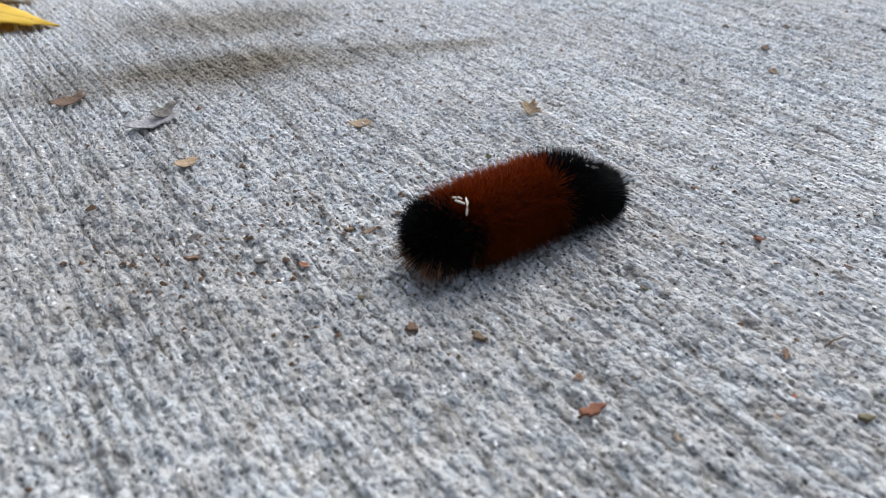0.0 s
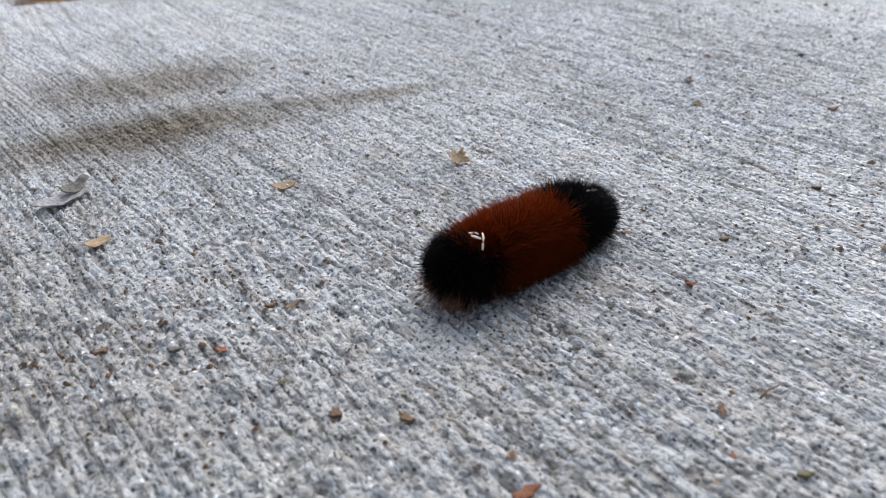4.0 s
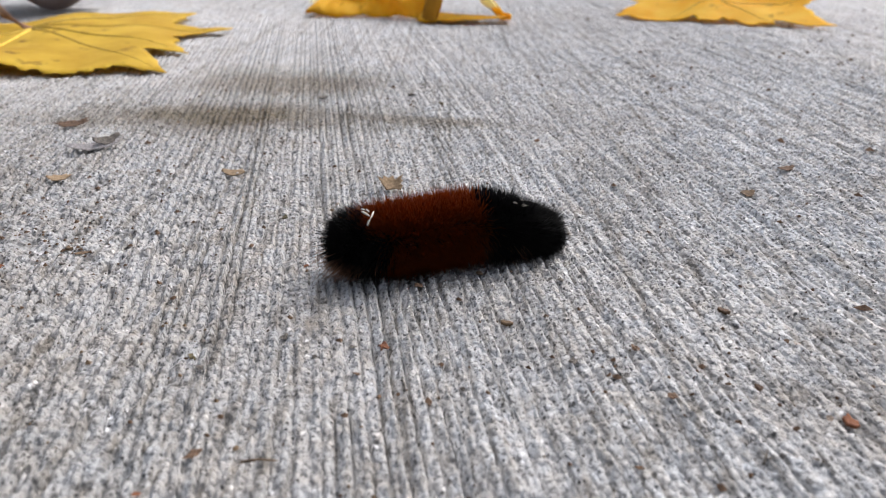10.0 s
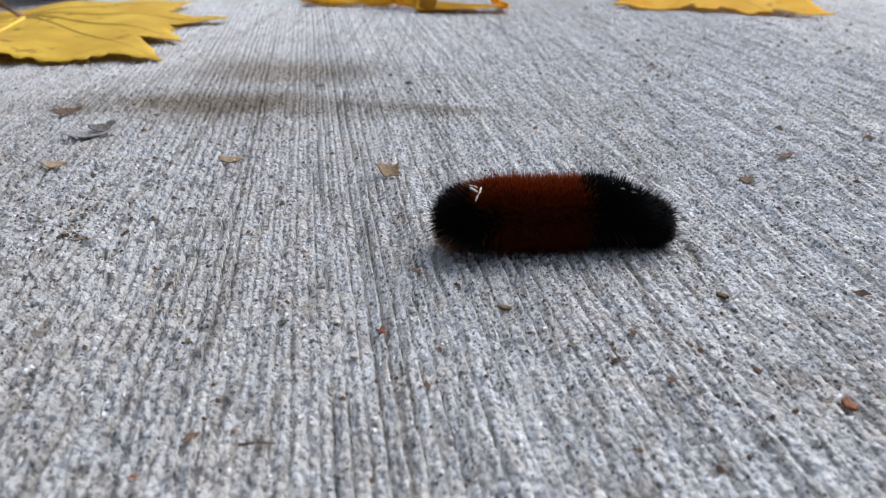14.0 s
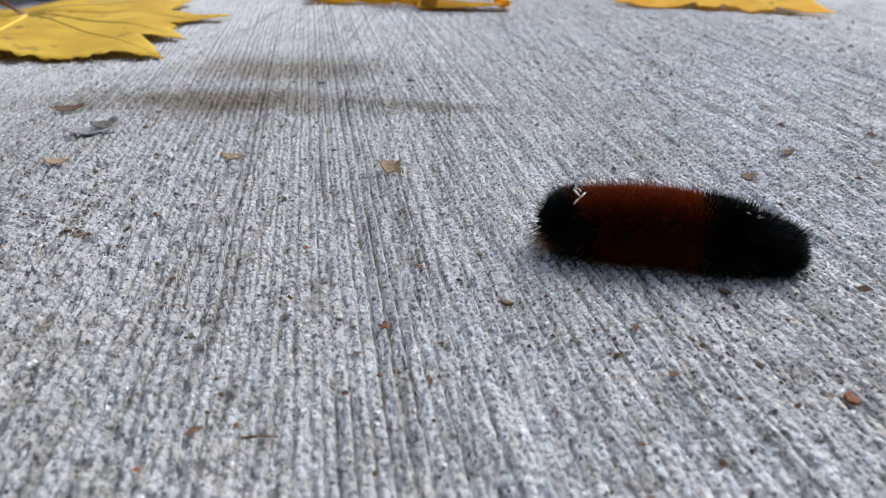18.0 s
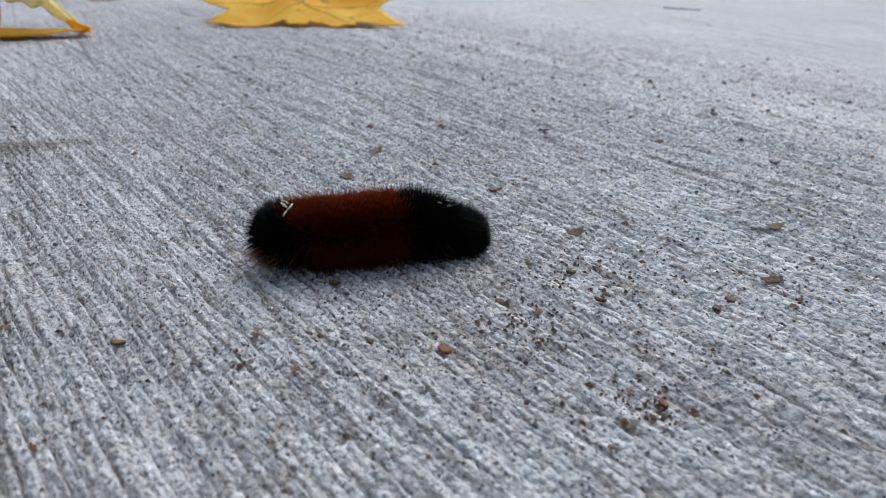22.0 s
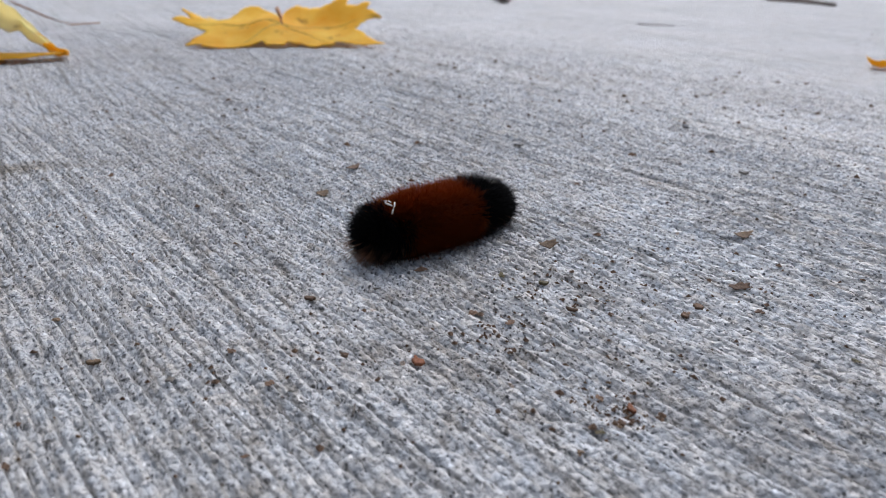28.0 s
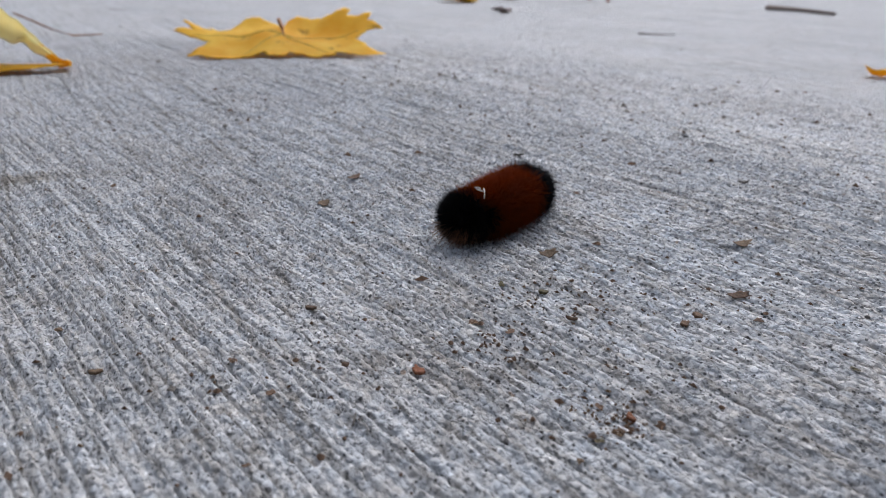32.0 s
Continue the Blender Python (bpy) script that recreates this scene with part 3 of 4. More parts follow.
def sheet(name, place, mat, parent, label="", nu=36, nv=10, thick=0.00035):
    """A part of a curled leaf: place(u, v) gives millimetres, u and v from 0 to 1; two faces and a rim."""
    grid = [[Vector(place(i / nu, j / nv)) / 1000 for j in range(nv + 1)] for i in range(nu + 1)]
    verts, faces = [], []
    for layer in (0.5, -0.5):
        for i in range(nu + 1):
            for j in range(nv + 1):
                a = grid[min(i + 1, nu)][j] - grid[max(i - 1, 0)][j]
                b = grid[i][min(j + 1, nv)] - grid[i][max(j - 1, 0)]
                verts.append(grid[i][j] + a.cross(b).normalized() * thick * layer)
    w, n = nv + 1, (nu + 1) * (nv + 1)
    for i in range(nu):
        for j in range(nv):
            q = (i * w + j, (i + 1) * w + j, (i + 1) * w + j + 1, i * w + j + 1)
            faces += [q, tuple(n + k for k in q[::-1])]
    rim = [j for j in range(nv)] + [i * w + nv for i in range(nu)] + [nu * w + j for j in range(nv, 0, -1)] + [i * w for i in range(nu, 0, -1)]
    for k, a in enumerate(rim):
        b = rim[(k + 1) % len(rim)]
        faces.append((a, b, n + b, n + a))
    return put(name, mesh_of(name, verts, faces), mat, None, parent, label)


def waves(u, *terms):
    return sum(size * math.sin(many * u + start) for size, many, start in terms)


def rested(leaf):
    """Lift a leaf so that its lowest point touches the concrete."""
    low = min((leaf.matrix_basis @ ob.matrix_basis @ v.co).z for ob in leaf.children for v in ob.data.vertices)
    leaf.location.z -= low - 0.0003
    return leaf


def big_leaf_radius(a):
    """The large leaf's outline: a long side lobe, a blunt tooth, a thin tip, a broad lobe and a short back edge."""
    return float(np.interp(math.degrees(a) % 360, (0, 18, 28, 33, 38, 54, 66, 73, 80, 94, 106, 111, 114, 120, 125, 129, 134, 160, 178, 190, 200, 220, 245, 270, 330, 360),
                           (0.34, 0.60, 0.74, 0.84, 0.72, 0.58, 0.66, 0.82, 0.64, 0.60, 0.70, 0.80, 0.72, 0.68, 0.84, 1.0, 0.88, 0.74, 0.92, 0.84, 0.70, 0.85, 0.55, 0.36, 0.24, 0.34)))


def flat_wavy(x, y):
    """The large leaf: nearly flat, its near edge raised into a lip on one flank, soft folds along the veins."""
    a = math.atan2(x, y)
    r = math.hypot(x, y)
    return (0.16 * math.exp(-((x - 0.08) / 0.20) ** 2) * max(0.0, -y - 0.35) + 0.022 * r * abs(math.sin(2.2 * a + 0.4)) + 0.012 * math.sin(6 * x + 4 * y)
            + 0.007 * math.sin(17 * x + 5 * y) + 0.03 * (1 - r * r) - 0.035 * r * math.exp(-(((a - 2.15) / 0.45) ** 2)))


maple_leaf(pose(-0.193, 0.341, 0, 0, 0, 0), 0.112, flat_wavy, 3, YELLOW,
           "yellow maple leaf with toothed lobes lying on the pavement", [(0, 0, 0.003), (-0.02, 0.015, 0.008), (-0.05, 0.05, 0.016)], points=300, outline=big_leaf_radius,
           veins=((2.25, 0.92), (1.93, 0.70), (1.27, 0.72), (0.58, 0.74), (3.0, 0.80), (3.9, 0.72)))
maple_leaf(lay(-0.222, 0.655, 3, 0, 120), 0.052, crumple(0.05, 0.10, 19, 0.05), 19, GOLD,
           "golden maple leaf lying flat beside a withered leaf", points=110)


def curled_leaf():
    """A leaf crumpled into a low wavy side, a brown fold and a high pale wing that falls to its tip."""
    leaf = tagged(new("maple_leaf"), "curled golden maple leaf with a raised pale side", "leaf", group="fallen leaves")
    leaf.matrix_basis = pose(-0.021, 0.431, 0, 0, 0, -9)
    def low_side(u, v):
        x = -60 + 76 * u
        tall = np.interp(u, (0, 0.06, 0.2, 0.36, 0.42, 0.6, 0.78, 0.86, 0.92, 1), (4, 12, 16, 13, 19, 21, 20, 27, 30, 26)) + waves(u, (1.0, 31, 0), (1.1, 73, 1), (0.6, 131, 0))
        bulge = 6 * math.sin(math.pi * v) * (1 + waves(u, (0.7, 8, 2))) + waves(u, (2.6, 9, 6 * v), (0.9, 23, 11 * v), (0.4, 61, 4 * v)) + 3 * math.sin(7 * v + 5 * u)
        return x, -4 + 26 * v - bulge, max(0.0, tall * v ** 0.8 + (1 - v) * (0.8 + waves(u, (0.7, 19, 0.5), (0.3, 47, 0))))
    sheet("low_side", low_side, GOLD, leaf, "golden wavy side", 60, 10)
    def fold(u, v):
        a = -1.4 + 2.8 * u
        wide = 3.6 + 1.2 * math.sin(4 * v + 0.5)
        return 14 + wide * math.sin(a) + 2.5 * math.sin(3 * v), -15 + 20 * v ** 1.3 - 4 * math.cos(a), (29 + 2 * math.sin(5 * u)) * v ** 0.9 + 1.5 * math.cos(a) * v
    sheet("fold", fold, FOLD, leaf, "brown shaded fold", 14, 16)
    def wing(u, v):
        top = np.interp(u, (0, 0.08, 0.36, 0.56, 0.72, 0.86, 1), (29, 35, 30, 23, 14, 7, 4)) + waves(u, (0.5, 40, 0))
        low = np.interp(u, (0, 0.3, 0.5, 0.66, 0.8, 1), (17, 14, 13, 8, 2, 0.2)) + waves(u, (0.9, 26, 1))
        return 17 + 42 * u, 8 - 10 * u + 9 * math.sin(math.pi * v) - 6 * v + 2 * math.sin(9 * u), low + (top - low) * v
    pale = sheet("wing", wing, PALE, leaf, "pale raised underside with a golden tip", 44, 10)
    pale.data.materials.append(GOLD)
    for p in pale.data.polygons:
        if p.center.x > 0.049 + 0.004 * math.sin(p.center.z * 900):
            p.material_index = 1
    def ground_lobe(u, v):
        half = 15 * (1 - u) ** 0.6 + waves(u, (1.2, 22, 0))
        return 8 + 50 * u, -4 + half * (2 * v - 1) - 4 * u, 1.2 + 3.5 * math.sin(math.pi * v) * (1 - u) + 2.5 * u * u
    sheet("ground_lobe", ground_lobe, SHADED_GOLD, leaf, "golden lobe lying under the wing, darkened in colour for shade", 30, 8)
    sheet("ragged_end", lambda u, v: (-58 - 20 * u, 4 + 44 * u + 9 * (1 - u) * (v - 0.5), 5 + 3 * math.sin(6 * u) * (1 - u) - 3 * u), PALE, leaf, "thin pale lobe tip", 12, 4)
    return rested(leaf)


curled_leaf()


def tilted(x, y):
    """The far lobes raised, the near rim on the ground in small folds."""
    rise = 0.30 * max(0.0, 0.36 - y) * (1 - 0.18 * max(0.0, x)) - 0.07 * max(0.0, 0.30 - y) * math.exp(-(x / 0.10) ** 2)
    loose = min(1.0, max(0.15, (0.30 - y) / 0.5))
    return (rise + loose * (0.045 * math.sin(9 * x + 1.0) + 0.03 * math.sin(8 * y + 4 * x) + 0.02 * math.sin(17 * x - 9 * y))
            + 0.02 * math.sin(15 * x) * max(0.0, y) + 0.16 * max(0.0, -x - 0.15) * max(0.0, 0.25 - y) - 0.08 * max(0.0, x - 0.45) * loose)


def short_tip_radius(a):
    """A maple leaf with its tip folded under, so that its near rim is short and wavy."""
    r = 1.06 * maple_radius(a)
    if math.cos(a) > 0:
        r = min(r, 0.36 * (1 + 0.10 * math.sin(9 * a) + 0.05 * math.sin(23 * a)) / max(0.01, math.cos(a)))
    return r


maple_leaf(lay(0.166, 0.456, 0, 0, 164), 0.085, tilted, 8, GOLD, "golden yellow maple leaf with its far lobes raised",
           [(0, 0, 0.009), (0.0, -0.006, 0.014), (0.002, -0.010, 0.019)], points=260, outline=short_tip_radius,
           veins=((0.75, 0.46), (-0.75, 0.46), (1.6, 0.66), (-1.6, 0.66)))
maple_leaf(lay(-0.090, 1.03, 9, 0, 60), 0.075, crumple(0.05, 0.16, 9), 9, YELLOW,
           "yellow maple leaf lying flat, farther along the pavement", points=90)
maple_leaf(lay(-0.240, 0.450, 4, 5, 140), 0.066, crumple(0.22, 0.25, 11, 0.09), 11, DULL,
           "withered grey-brown leaf curled beside the yellow leaf", [(0, 0, 0), (0.01, -0.02, 0.003), (0.03, -0.045, 0.004)])
maple_leaf(lay(-0.200, 1.00, 4, 2, 200), 0.070, crumple(0.25, 0.20, 12, 0.09), 12, OAK,
           "withered dark brown leaf curled on the pavement", points=90)
maple_leaf(lay(0.640, 0.975, 0, 0, 45), 0.052, crumple(0.10, 0.12, 13, 0.05), 13, YELLOW,
           "small yellow leaf lying flat on the pavement", points=70)


def russet_sprig():
    """A dry oak sprig: one low leaf, one arched on its points, a stem that rises away."""
    sprig = tagged(new("oak_sprig"), "russet dry oak sprig, one leaf arched on its points", "leaf", group="fallen leaves")
    sprig.matrix_basis = pose(0.850, 0.950, 0, 0, 0, -43)
    def arch(u, v):
        top = np.interp(u, (0, 0.12, 0.36, 0.45, 0.68, 0.85, 0.97, 1), (21, 27, 40, 43, 41, 33, 32, 26)) + waves(u, (0.9, 40, 0))
        low = np.interp(u, (0, 0.3, 0.55, 0.62, 0.69, 0.72, 0.78, 0.88, 0.93, 0.96, 1), (20, 22, 21, 17, 3, 9, 16, 13, 1, 12, 20))
        return -72 + 130 * u, 14 * math.sin(math.pi * v) - 8 * u, low + (top - low) * v
    sheet("arched_blade", arch, OAK, sprig, "russet blade with pointed lobes", 70, 8)
    def small(u, v):
        top = np.interp(u, (0, 0.15, 0.5, 0.8, 1), (6, 14, 19, 26, 36)) + waves(u, (1.2, 30, 0))
        low = np.interp(u, (0, 0.5, 0.85, 1), (2, 3, 1, 6))
        return -168 + 66 * u, 10 + 10 * math.sin(math.pi * v), low + (top - low) * v
    sheet("low_blade", small, OAK, sprig, "russet crumpled blade", 40, 8)
    put("stem", mesh_of("stem", *tube([(-0.172, 0.010, 0.004), (-0.128, 0.014, 0.020), (-0.092, 0.020, 0.040), (-0.030, 0.040, 0.066), (0.030, 0.060, 0.088)],
                                      [0.0014, 0.0016, 0.0018, 0.0024, 0.0030], 8)), STALK, None, sprig)
    put("side_stem", mesh_of("side_stem", *tube([(-0.128, 0.014, 0.018), (-0.100, 0.008, 0.014), (-0.068, 0.001, 0.021)], [0.001, 0.001, 0.0012], 8)), STALK, None, sprig)
    return rested(sprig)


russet_sprig()
maple_leaf(lay(0.560, 0.755, 0, 0, 40), 0.020, crumple(0.3, 0.2, 15), 15, DULL, "small dark scrap of leaf", points=60)
maple_leaf(lay(2.30, 2.32, 30, 0, 30), 0.120, crumple(0.3, 0.3, 16), 16, GOLD, "golden maple leaf far along the pavement", points=80)
maple_leaf(lay(1.88, 1.56, 20, 10, 10), 0.040, crumple(0.4, 0.4, 17), 17, GOLD, "small golden leaf lying curled", points=60)
maple_leaf(lay(0.458, 0.228, 0, 10, 130), 0.013, crumple(0.3, 0.3, 18), 18, GOLD, "small amber scrap of leaf", points=60)


# ---- flakes, crumbs and grit on the concrete ----
def flake_mesh(size, aspect, curl, seed, thick=0.00012, jag=0.35):
    rng = random.Random(seed)
    n, rings = 18, 4
    out = [1 - jag * rng.random() ** 1.5 for _ in range(n)]
    tilt = rng.uniform(-0.2, 0.2)
    verts, faces = [], []
    for layer in (1, 0):
        verts.append((0, 0, thick * layer))
        for k in range(1, rings + 1):
            for j in range(n):
                a = math.tau * j / n
                r = size / 2 * out[j] * k / rings
                x, y = r * math.cos(a), r * math.sin(a) * aspect
                verts.append((x, y, thick * layer + curl * (x / (size / 2)) ** 2 * size + tilt * y * 0.5
                              + 0.04 * size * math.sin(9 * a) * (k / rings) ** 2))
    m = 1 + rings * n
    for layer in (0, 1):
        o = layer * m
        for j in range(n):
            q = (j + 1) % n
            f = [(o, o + 1 + j, o + 1 + q)]
            for k in range(rings - 1):
                a, b = o + 1 + k * n, o + 1 + (k + 1) * n
                f.append((a + j, b + j, b + q, a + q))
            faces += f if layer == 0 else [g[::-1] for g in f]
    e = 1 + (rings - 1) * n
    for j in range(n):
        q = (j + 1) % n
        faces.append((e + q, e + j, m + e + j, m + e + q))
    return mesh_of("flake", verts, faces)


def flake(x, y, size, aspect, curl, turn, mat, label, seed, tip=0.0, name="leaf_flake", jag=0.4, thick=0.00012):
    me = flake_mesh(size, aspect, curl, seed, thick, jag)
    m = pose(x, y, 0, tip, 0, turn)
    low = min((m @ v.co).z for v in me.vertices)
    m.translation.z = top_z(x, y, size * 0.3) - low - 0.0001
    return tagged(put(name, me, mat, m), label, "flake", group="leaf flakes on the pavement")


folded = flake(-0.0925, 0.1800, 0.0140, 0.34, 0.10, 24, ASH, "pale grey flake of dry leaf with a dark curled edge", 21, 6)
put("curled_edge", flake_mesh(0.0085, 0.40, 0.22, 41, 0.0002, 0.5), DARK, pose(0.0030, 0.0008, 0.0010, 25, 0, 14), folded, "dark curled edge")
flake(-0.1080, 0.2005, 0.0105, 0.38, 0.12, 30, BROWN, "brown peaked flake of dry leaf", 22, 12)
flake(-0.0505, 0.1630, 0.0070, 0.45, 0.16, 8, PAPER, "tan papery flake of dry leaf", 23, 12)
flake(-0.0118, 0.1535, 0.0074, 0.70, 0.36, 12, PAPER, "upturned tan flake with a jagged rim", 24, 30, jag=0.5)
flake(-0.0895, 0.1557, 0.0060, 0.5, 0.14, 20, PAPER, "tan flake of dry leaf", 25, 10)
flake(0.0995, 0.0993, 0.0052, 0.6, 0.15, -5, TAN, "tan split husk lying on the ridges", 26, 10)
flake(0.1190, 0.0660, 0.0064, 0.35, 0.12, -10, BROWN, "brown pointed seed husk on the ridges", 27, 8)
flake(0.1420, 0.0829, 0.0056, 0.5, 0.14, -12, TAN, "tan curled seed husk on the ridges", 28, 10)
flake(0.0862, 0.1700, 0.0062, 0.42, 0.12, 26, BROWN, "brown flake of dry leaf", 29, 10)
flake(0.0700, 0.1528, 0.0046, 0.6, 0.10, 14, TAN, "pale tan flake of dry leaf", 30, 8)
flake(-0.0668, 0.1180, 0.0034, 0.3, 0.05, 18, TAN, "thin tan sliver of dry leaf", 31)
flake(0.124, 0.880, 0.024, 0.3, 0.05, -20, DULL, "dark sliver of leaf", 32)


def stick(points, radius, mat, label, name="twig"):
    points = [(x, y, max(z, top_z(x, y, radius) + radius * 0.6)) for x, y, z in points]
    me = mesh_of("shaft", *tube(points, [radius * (1.0 - 0.4 * k / max(1, len(points) - 1)) for k in range(len(points))], 8))
    ob = tagged(put(name, me, mat), label, "twig", group="twigs on the pavement")
    return ob


stick([(-0.0230, 0.0633, 0.0005), (-0.0208, 0.0637, 0.0006), (-0.0187, 0.0636, 0.0005)], 0.00018, TAN, "fine tan straw on the concrete", "straw")
stick([(0.0381, 0.0642, 0.0005), (0.0389, 0.0654, 0.0006), (0.0396, 0.0666, 0.0005)], 0.0002, DARK, "short black splinter on the concrete", "splinter")
stick([(0.020, 0.640, 0.014), (0.040, 0.595, 0.006), (0.052, 0.572, 0.003), (0.071, 0.566, 0.004)], 0.0008, STALK, "reddish broken leaf stalk on the concrete")
stick([(1.066, 0.745, 0.004), (1.045, 0.680, 0.005), (1.022, 0.605, 0.004)], 0.004, TWIG, "short grey-brown stick lying on the pavement")
stick([(0.516, 0.484, 0.001), (0.528, 0.473, 0.001), (0.541, 0.462, 0.001)], 0.0006, TWIG, "thin grey twig on the concrete")


def crumb_mesh(seed):
    bm = bmesh.new()
    bmesh.ops.create_icosphere(bm, subdivisions=2, radius=0.5)
    rng = random.Random(seed)
    o = Vector([rng.uniform(0, 50) for _ in range(3)])
    flat = rng.uniform(0.16, 0.30)
    for v in bm.verts:
        v.co *= 1 + 1.3 * noise.noise(v.co * 2.6 + o) + 0.8 * noise.noise(v.co * 6 + o)
        v.co.z *= flat
        v.co.y *= 0.75
    me = bpy.data.meshes.new("crumb")
    bm.to_mesh(me)
    bm.free()
    return me


CRUMBS = {
    "rusty": (RUSTY, "rusty crumb of bark on the concrete", [
        (-8.2, 87.7, 2.2), (52.9, 72.7, 2.9), (-33.5, 59.1, 1), (-24.8, 115, 1), (72.6, 47.7, 2.5), (358.1, 210.2, 2.7),
        (-79.5, 113.2, 1.7), (-59.3, 67, 4.5)]),
    "tan": (TAN, "tan crumb of dry leaf on the concrete", [
        (10.4, 95.6, 2.3), (6.9, 112.7, 1.9), (60, 43.9, 1.5), (-64.5, 84.8, 3.3), (-70, 119.5, 2.4)]),
    "brown": (BROWN, "brown crumb of soil on the concrete", [
        (-3.9, 107, 1.9), (46, 100, 2.6), (29, 88.9, 1.6), (31, 76.9, 1.6), (44, 80.1, 1.7), (-1.4, 75.4, 1.4), (23.7, 64.1, 1),
        (-11.5, 81.1, 1.4), (99, 129.4, 4.5), (69.5, 82.7, 2), (84.6, 74.1, 2.4), (69.7, 46.4, 1.6), (70.6, 51.8, 1.7),
        (114.7, 58.1, 2.2), (105.6, 64.1, 2.6), (100.8, 63.1, 2.5), (72.5, 75.9, 1.9), (-95, 120.5, 3.3), (-71.7, 90.6, 2.7),
        (-57, 72.7, 1.7), (-29, 64.6, 1.9)]),
    "dark": (DARK, "dark grit grain on the concrete", [
        (19.2, 85.3, 1.7), (79.2, 262.9, 2.2), (-11.4, 243.9, 3.6), (-82.7, 202.2, 2.2), (-30, 187, 1.6), (-41.1, 238, 4),
        (-23.7, 90.8, 1.4), (-13.1, 88.2, 1.4), (-33.9, 82.2, 1.4), (3.1, 78.6, 1.1), (33.2, 74.3, 1), (-65.6, 100.1, 1.1),
        (-41.1, 92.8, 0.8), (19.9, 74, 0.9), (-18.2, 85.6, 1.1), (69, 314.9, 3.1), (58.1, 97.9, 1.4), (13.6, 99.7, 0.9),
        (-3, 159.8, 1), (4.2, 140.1, 1.4)]),
    "dark_far": (DARK, "dark grit grain on the concrete", [
        (70.7, 153.4, 1.9), (137.7, 100.8, 2), (144.2, 169.5, 3.5), (87.2, 170.5, 2.6), (187, 116.8, 4), (216.8, 165.2, 3.5),
        (39.6, 65.8, 0.7), (45.2, 65.7, 1), (78.8, 82, 1.6), (85.5, 64.6, 1.4), (21, 110.1, 1.7), (-85.8, 115.4, 2.3),
        (-93.7, 128, 2.1), (-71.7, 126.8, 1.8), (-74.5, 75.7, 1.6), (-61.5, 73.3, 1.3), (-103.2, 103, 2.1), (71.5, 249.9, 2.8),
        (-90.9, 115.7, 1.4), (-68, 112.8, 1.2)]),
    "olive": (OLIVE, "olive crumb of moss on the concrete", [
        (-1, 232.6, 2.7), (-32.9, 135.9, 1.9), (81.9, 91.6, 1.7), (87.4, 85.4, 2.4), (65.3, 46.1, 1.4), (113.3, 39.7, 2.1),
        (-29.6, 52.2, 2.6), (-35.7, 84.9, 1.4), (-75.2, 100.2, 1.4)]),
}


def crumbs():
    rng = random.Random(5)
    meshes = {}
    for key, (mat, label, places) in CRUMBS.items():
        for x, y, size in places:
            if size > 2.2:
                flake(x / 1000, y / 1000, size / 1000 * 0.92, rng.uniform(0.45, 0.75), rng.uniform(0.05, 0.15), rng.uniform(0, 180), mat,
                      label.replace("crumb", "chip").replace("grit grain", "chip of bark"), rng.randrange(999), rng.uniform(0, 15), "chip", 0.6, 0.0005)
                continue
            k = (mat.name, rng.randrange(5))
            if k not in meshes:
                meshes[k] = crumb_mesh(len(meshes) * 7 + 3)
                meshes[k].materials.append(mat)
            x, y, s = x / 1000, y / 1000, size / 1000 * 0.78
            m = pose(x, y, top_z(x, y, s * 0.4) + 0.02 * s, rng.uniform(-15, 15), rng.uniform(-15, 15), rng.uniform(0, 180))
            ob = new("crumb", meshes[k])
            ob.matrix_basis = m @ Matrix.Diagonal((s, s, s, 1))
            tagged(ob, label, "crumb", group="crumbs on the pavement")


crumbs()


def specks(name, mat, label, count, sizes, heaps, seed, area=((-0.13, 0.26), (0.035, 0.34))):
    """Loose bits too many to count, strewn at random and thicker in a few heaps."""
    rng = random.Random(seed)
    verts, faces = [], []
    for n in range(count):
        if heaps and n % 2:
            hx, hy, spread = rng.choice(heaps)
            x, y = rng.gauss(hx, spread), rng.gauss(hy, spread)
        else:
            x, y = rng.uniform(*area[0]), rng.uniform(*area[1])
        s = rng.choice(sizes) * 0.001 * rng.uniform(0.7, 1.2)
        z = top_z(x, y, s * 0.8) - 0.0001
        k, a0, long = len(verts), rng.uniform(0, 3), rng.uniform(0.5, 1.0)
        turn = rng.uniform(0, 3)
        for j in range(6):
            a = a0 + math.tau * j / 6
            r = s * rng.uniform(0.6, 1.2)
            px, py = r * math.cos(a), r * math.sin(a) * long
            verts.append((x + px * math.cos(turn) - py * math.sin(turn), y + px * math.sin(turn) + py * math.cos(turn), z - 0.0001))
        verts.append((x + s * rng.uniform(-0.3, 0.3), y, z + s * rng.uniform(0.4, 0.8)))
        for j in range(6):
            faces.append((k + j, k + (j + 1) % 6, k + 6))
    tagged(put(name, mesh_of(name, verts, faces, False), mat), label, "grit", kind="stuff")


specks("grit", DARK, "scattered dark sand grains on the concrete", 1600, (0.16, 0.2, 0.25, 0.3, 0.4), (), 9)
specks("bark_dust", BROWN, "scattered brown crumbs of bark and soil", 1300, (0.22, 0.3, 0.4, 0.5, 0.65),
       ((0.071, 0.049, 0.004), (0.069, 0.075, 0.005), (0.090, 0.081, 0.005), (0.095, 0.072, 0.014), (0.120, 0.067, 0.010),
        (-0.094, 0.120, 0.008), (-0.080, 0.112, 0.016), (-0.073, 0.127, 0.010), (-0.06, 0.205, 0.025), (0.040, 0.085, 0.012)), 10)
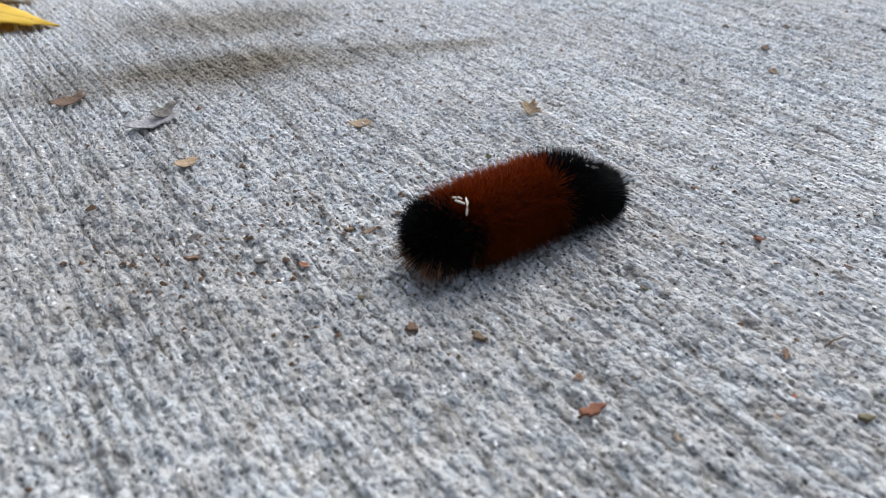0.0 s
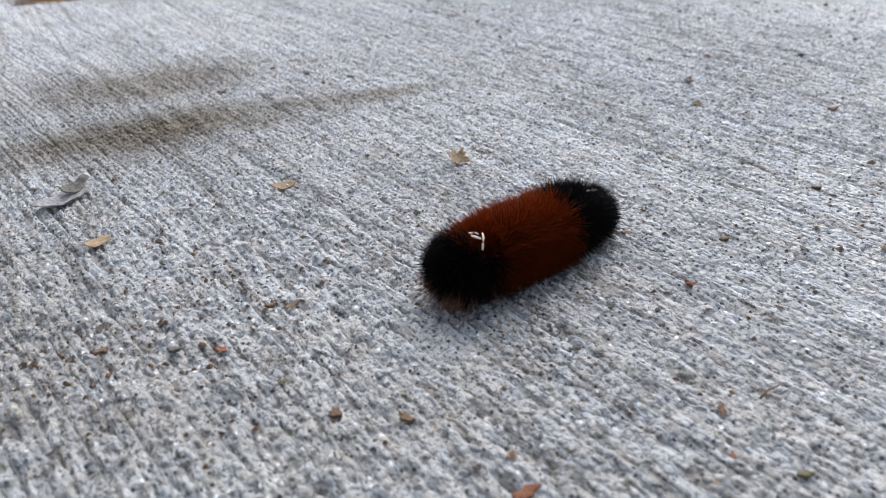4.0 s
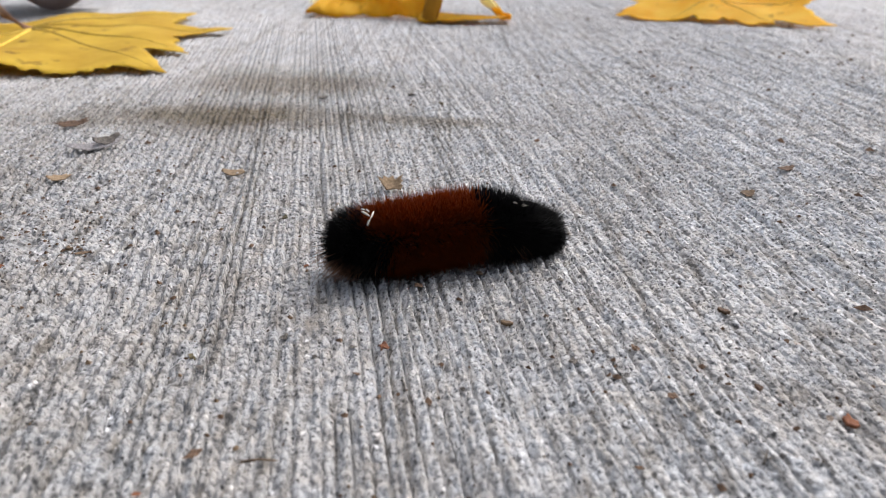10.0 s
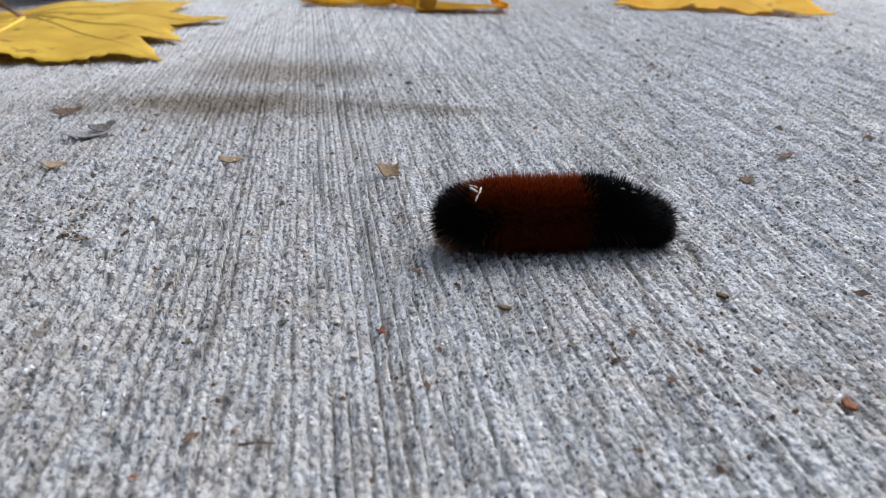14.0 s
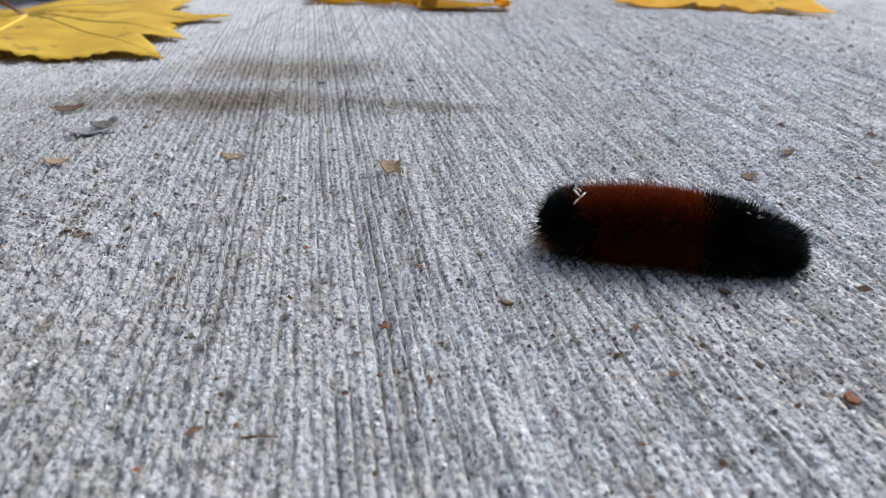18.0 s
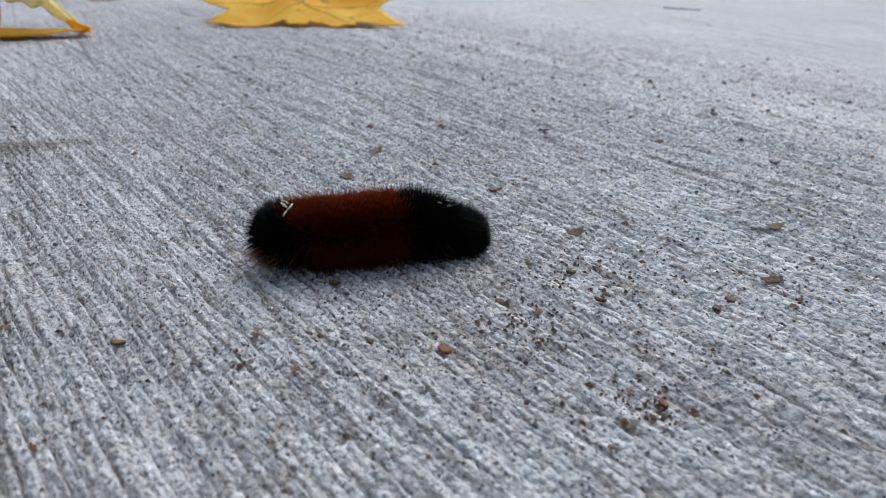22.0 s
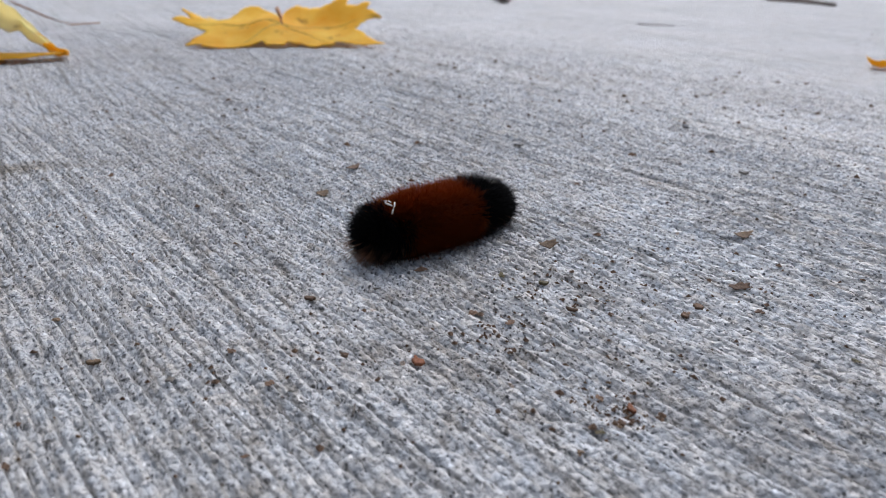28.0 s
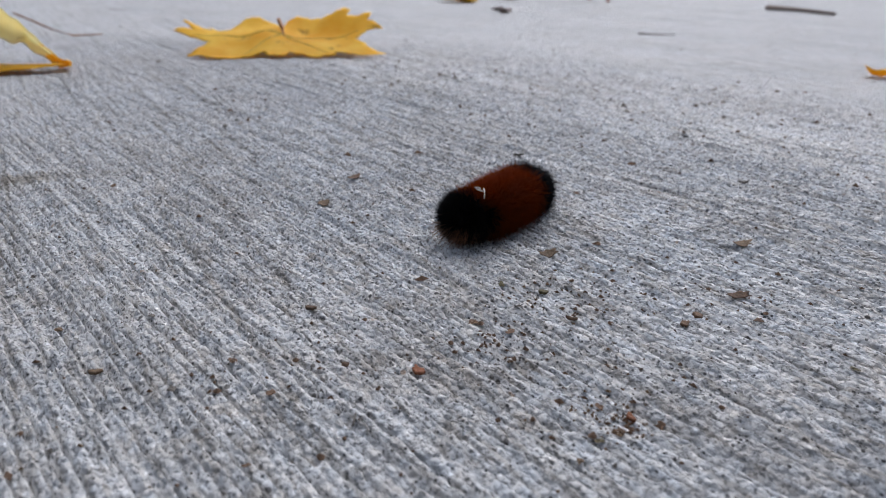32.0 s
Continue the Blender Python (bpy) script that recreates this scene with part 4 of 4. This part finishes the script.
specks("leaf_dust", TAN, "scattered tan crumbs of dry leaf", 420, (0.2, 0.3, 0.45), ((0.088, 0.085, 0.012), (0.071, 0.050, 0.004), (-0.05, 0.09, 0.02),
       (-0.09, 0.125, 0.012)), 11)


specks("far_crumbs", BROWN, "scattered brown crumbs farther along the pavement", 700, (0.5, 0.7, 1.0, 1.4),
       ((0.22, 0.24, 0.05), (0.33, 0.30, 0.07), (0.26, 0.12, 0.05), (0.16, 0.33, 0.06), (0.45, 0.45, 0.10)), 12, ((-0.15, 0.75), (0.10, 0.75)))


def lawn():
    """A strip of grass beyond the pavement's far corner."""
    rng = random.Random(4)
    verts, faces = [], []
    for _ in range(5000):
        x, y = rng.uniform(3.2, 6.0), rng.uniform(0.5, 4.5)
        if x + y < 4.6 or x < 1.35 * y:
            continue
        h, a = rng.uniform(0.03, 0.09), rng.uniform(0, math.tau)
        dx, dy = math.cos(a) * 0.004, math.sin(a) * 0.004
        lx, ly = rng.uniform(-0.03, 0.03), rng.uniform(-0.03, 0.03)
        k = len(verts)
        verts += [(x - dx, y - dy, 0), (x + dx, y + dy, 0), (x + lx * 0.4 + dx, y + ly * 0.4 + dy, h * 0.6), (x + lx, y + ly, h)]
        faces += [(k, k + 1, k + 2), (k, k + 2, k + 3)]
    tagged(put("lawn", mesh_of("lawn", verts, faces), GRASS), "short green grass beyond the pavement", "grass", kind="stuff")


lawn()


# ---- what moves ----
def motions():
    """The caterpillar crawls; its rings bend with its way and ripple from tail to head."""
    # seconds, millimetres along x and y, heading and bend in degrees
    track = [
        (0.0, -44.85, 105.75, 8.7, -15.6),
        (1.0, -39.03, 106.15, 4.8, -7.2),
        (2.0, -32.81, 106.14, 4.8, 1.2),
        (3.0, -29.49, 105.86, 5.9, 7.4),
        (5.5, -20.71, 112.10, 18.8, 11.8),
        (6.0, -18.59, 112.73, 20.3, 11.1),
        (7.0, -13.87, 113.74, 21.5, 8.4),
        (7.5, -11.08, 113.95, 22.5, 6.3),
        (7.8, -9.36, 113.97, 23.3, 4.5),
        (8.0, -8.26, 114.04, 23.7, 3.1),
        (8.5, -5.72, 114.51, 23.9, -1.0),
        (9.0, -3.43, 115.23, 22.9, -4.5),
        (10.0, 1.50, 116.92, 19.2, -8.2),
        (11.0, 6.21, 118.50, 17.5, -9.7),
        (12.0, 11.50, 118.93, 14.9, -11.7),
        (13.0, 16.74, 120.02, 12.8, -16.4),
        (14.0, 21.20, 118.88, 7.4, -19.1),
        (16.5, 32.42, 112.85, -12.8, 2.1),
        (17.0, 34.49, 111.94, -11.7, 4.2),
        (18.0, 39.60, 110.95, -10.4, 2.1),
        (19.0, 44.93, 110.45, -9.1, -1.9),
        (20.0, 48.57, 109.18, -12.7, -3.6),
        (21.0, 52.76, 107.87, -13.1, -1.0),
        (21.5, 55.05, 107.44, -13.6, 2.1),
        (22.0, 57.11, 106.58, -13.2, 5.8),
        (23.0, 60.58, 106.93, -8.9, 11.2),
        (24.0, 63.65, 108.21, -5.0, 13.2),
        (25.0, 66.70, 108.86, -2.4, 15.0),
        (27.5, 78.10, 111.69, 8.5, 28.0),
        (28.0, 81.59, 112.94, 13.6, 26.4),
        (29.0, 87.01, 114.71, 15.4, 14.1),
        (30.0, 92.71, 116.82, 15.1, 12.2),
        (31.0, 98.94, 119.73, 16.7, 21.7),
        (32.0, 103.65, 120.82, 26.0, 28.0),
    ]
    rows = [(t, pose(x / 1000, y / 1000, 0, 0, 0, h)) for t, x, y, h, b in track]
    walk(CATERPILLAR, rows)
    times = [r[0] for r in track]
    bends = [r[4] for r in track]
    length = STEP * SEGMENTS
    steps = [0.5 * k for k in range(65)]
    for i, ring in enumerate(RINGS):
        keyed = []
        for t in steps:
            b = radians(float(np.interp(t, times, bends)))
            s = segment_x(i)
            wave = math.sin(math.tau * (s / 0.024 - t / 1.7))
            along = 0.00018 * math.cos(math.tau * (s / 0.024 - t / 1.7))
            keyed.append((t, pose(s + along, b * s * s / (2 * length) - b * length / 24, SPINE - SINK.get(i, 0.0) + 0.00022 * wave, 0,
                                  -2.5 * math.cos(math.tau * (s / 0.024 - t / 1.7)), math.degrees(b * s / length))))
        walk(ring, keyed)


motions()
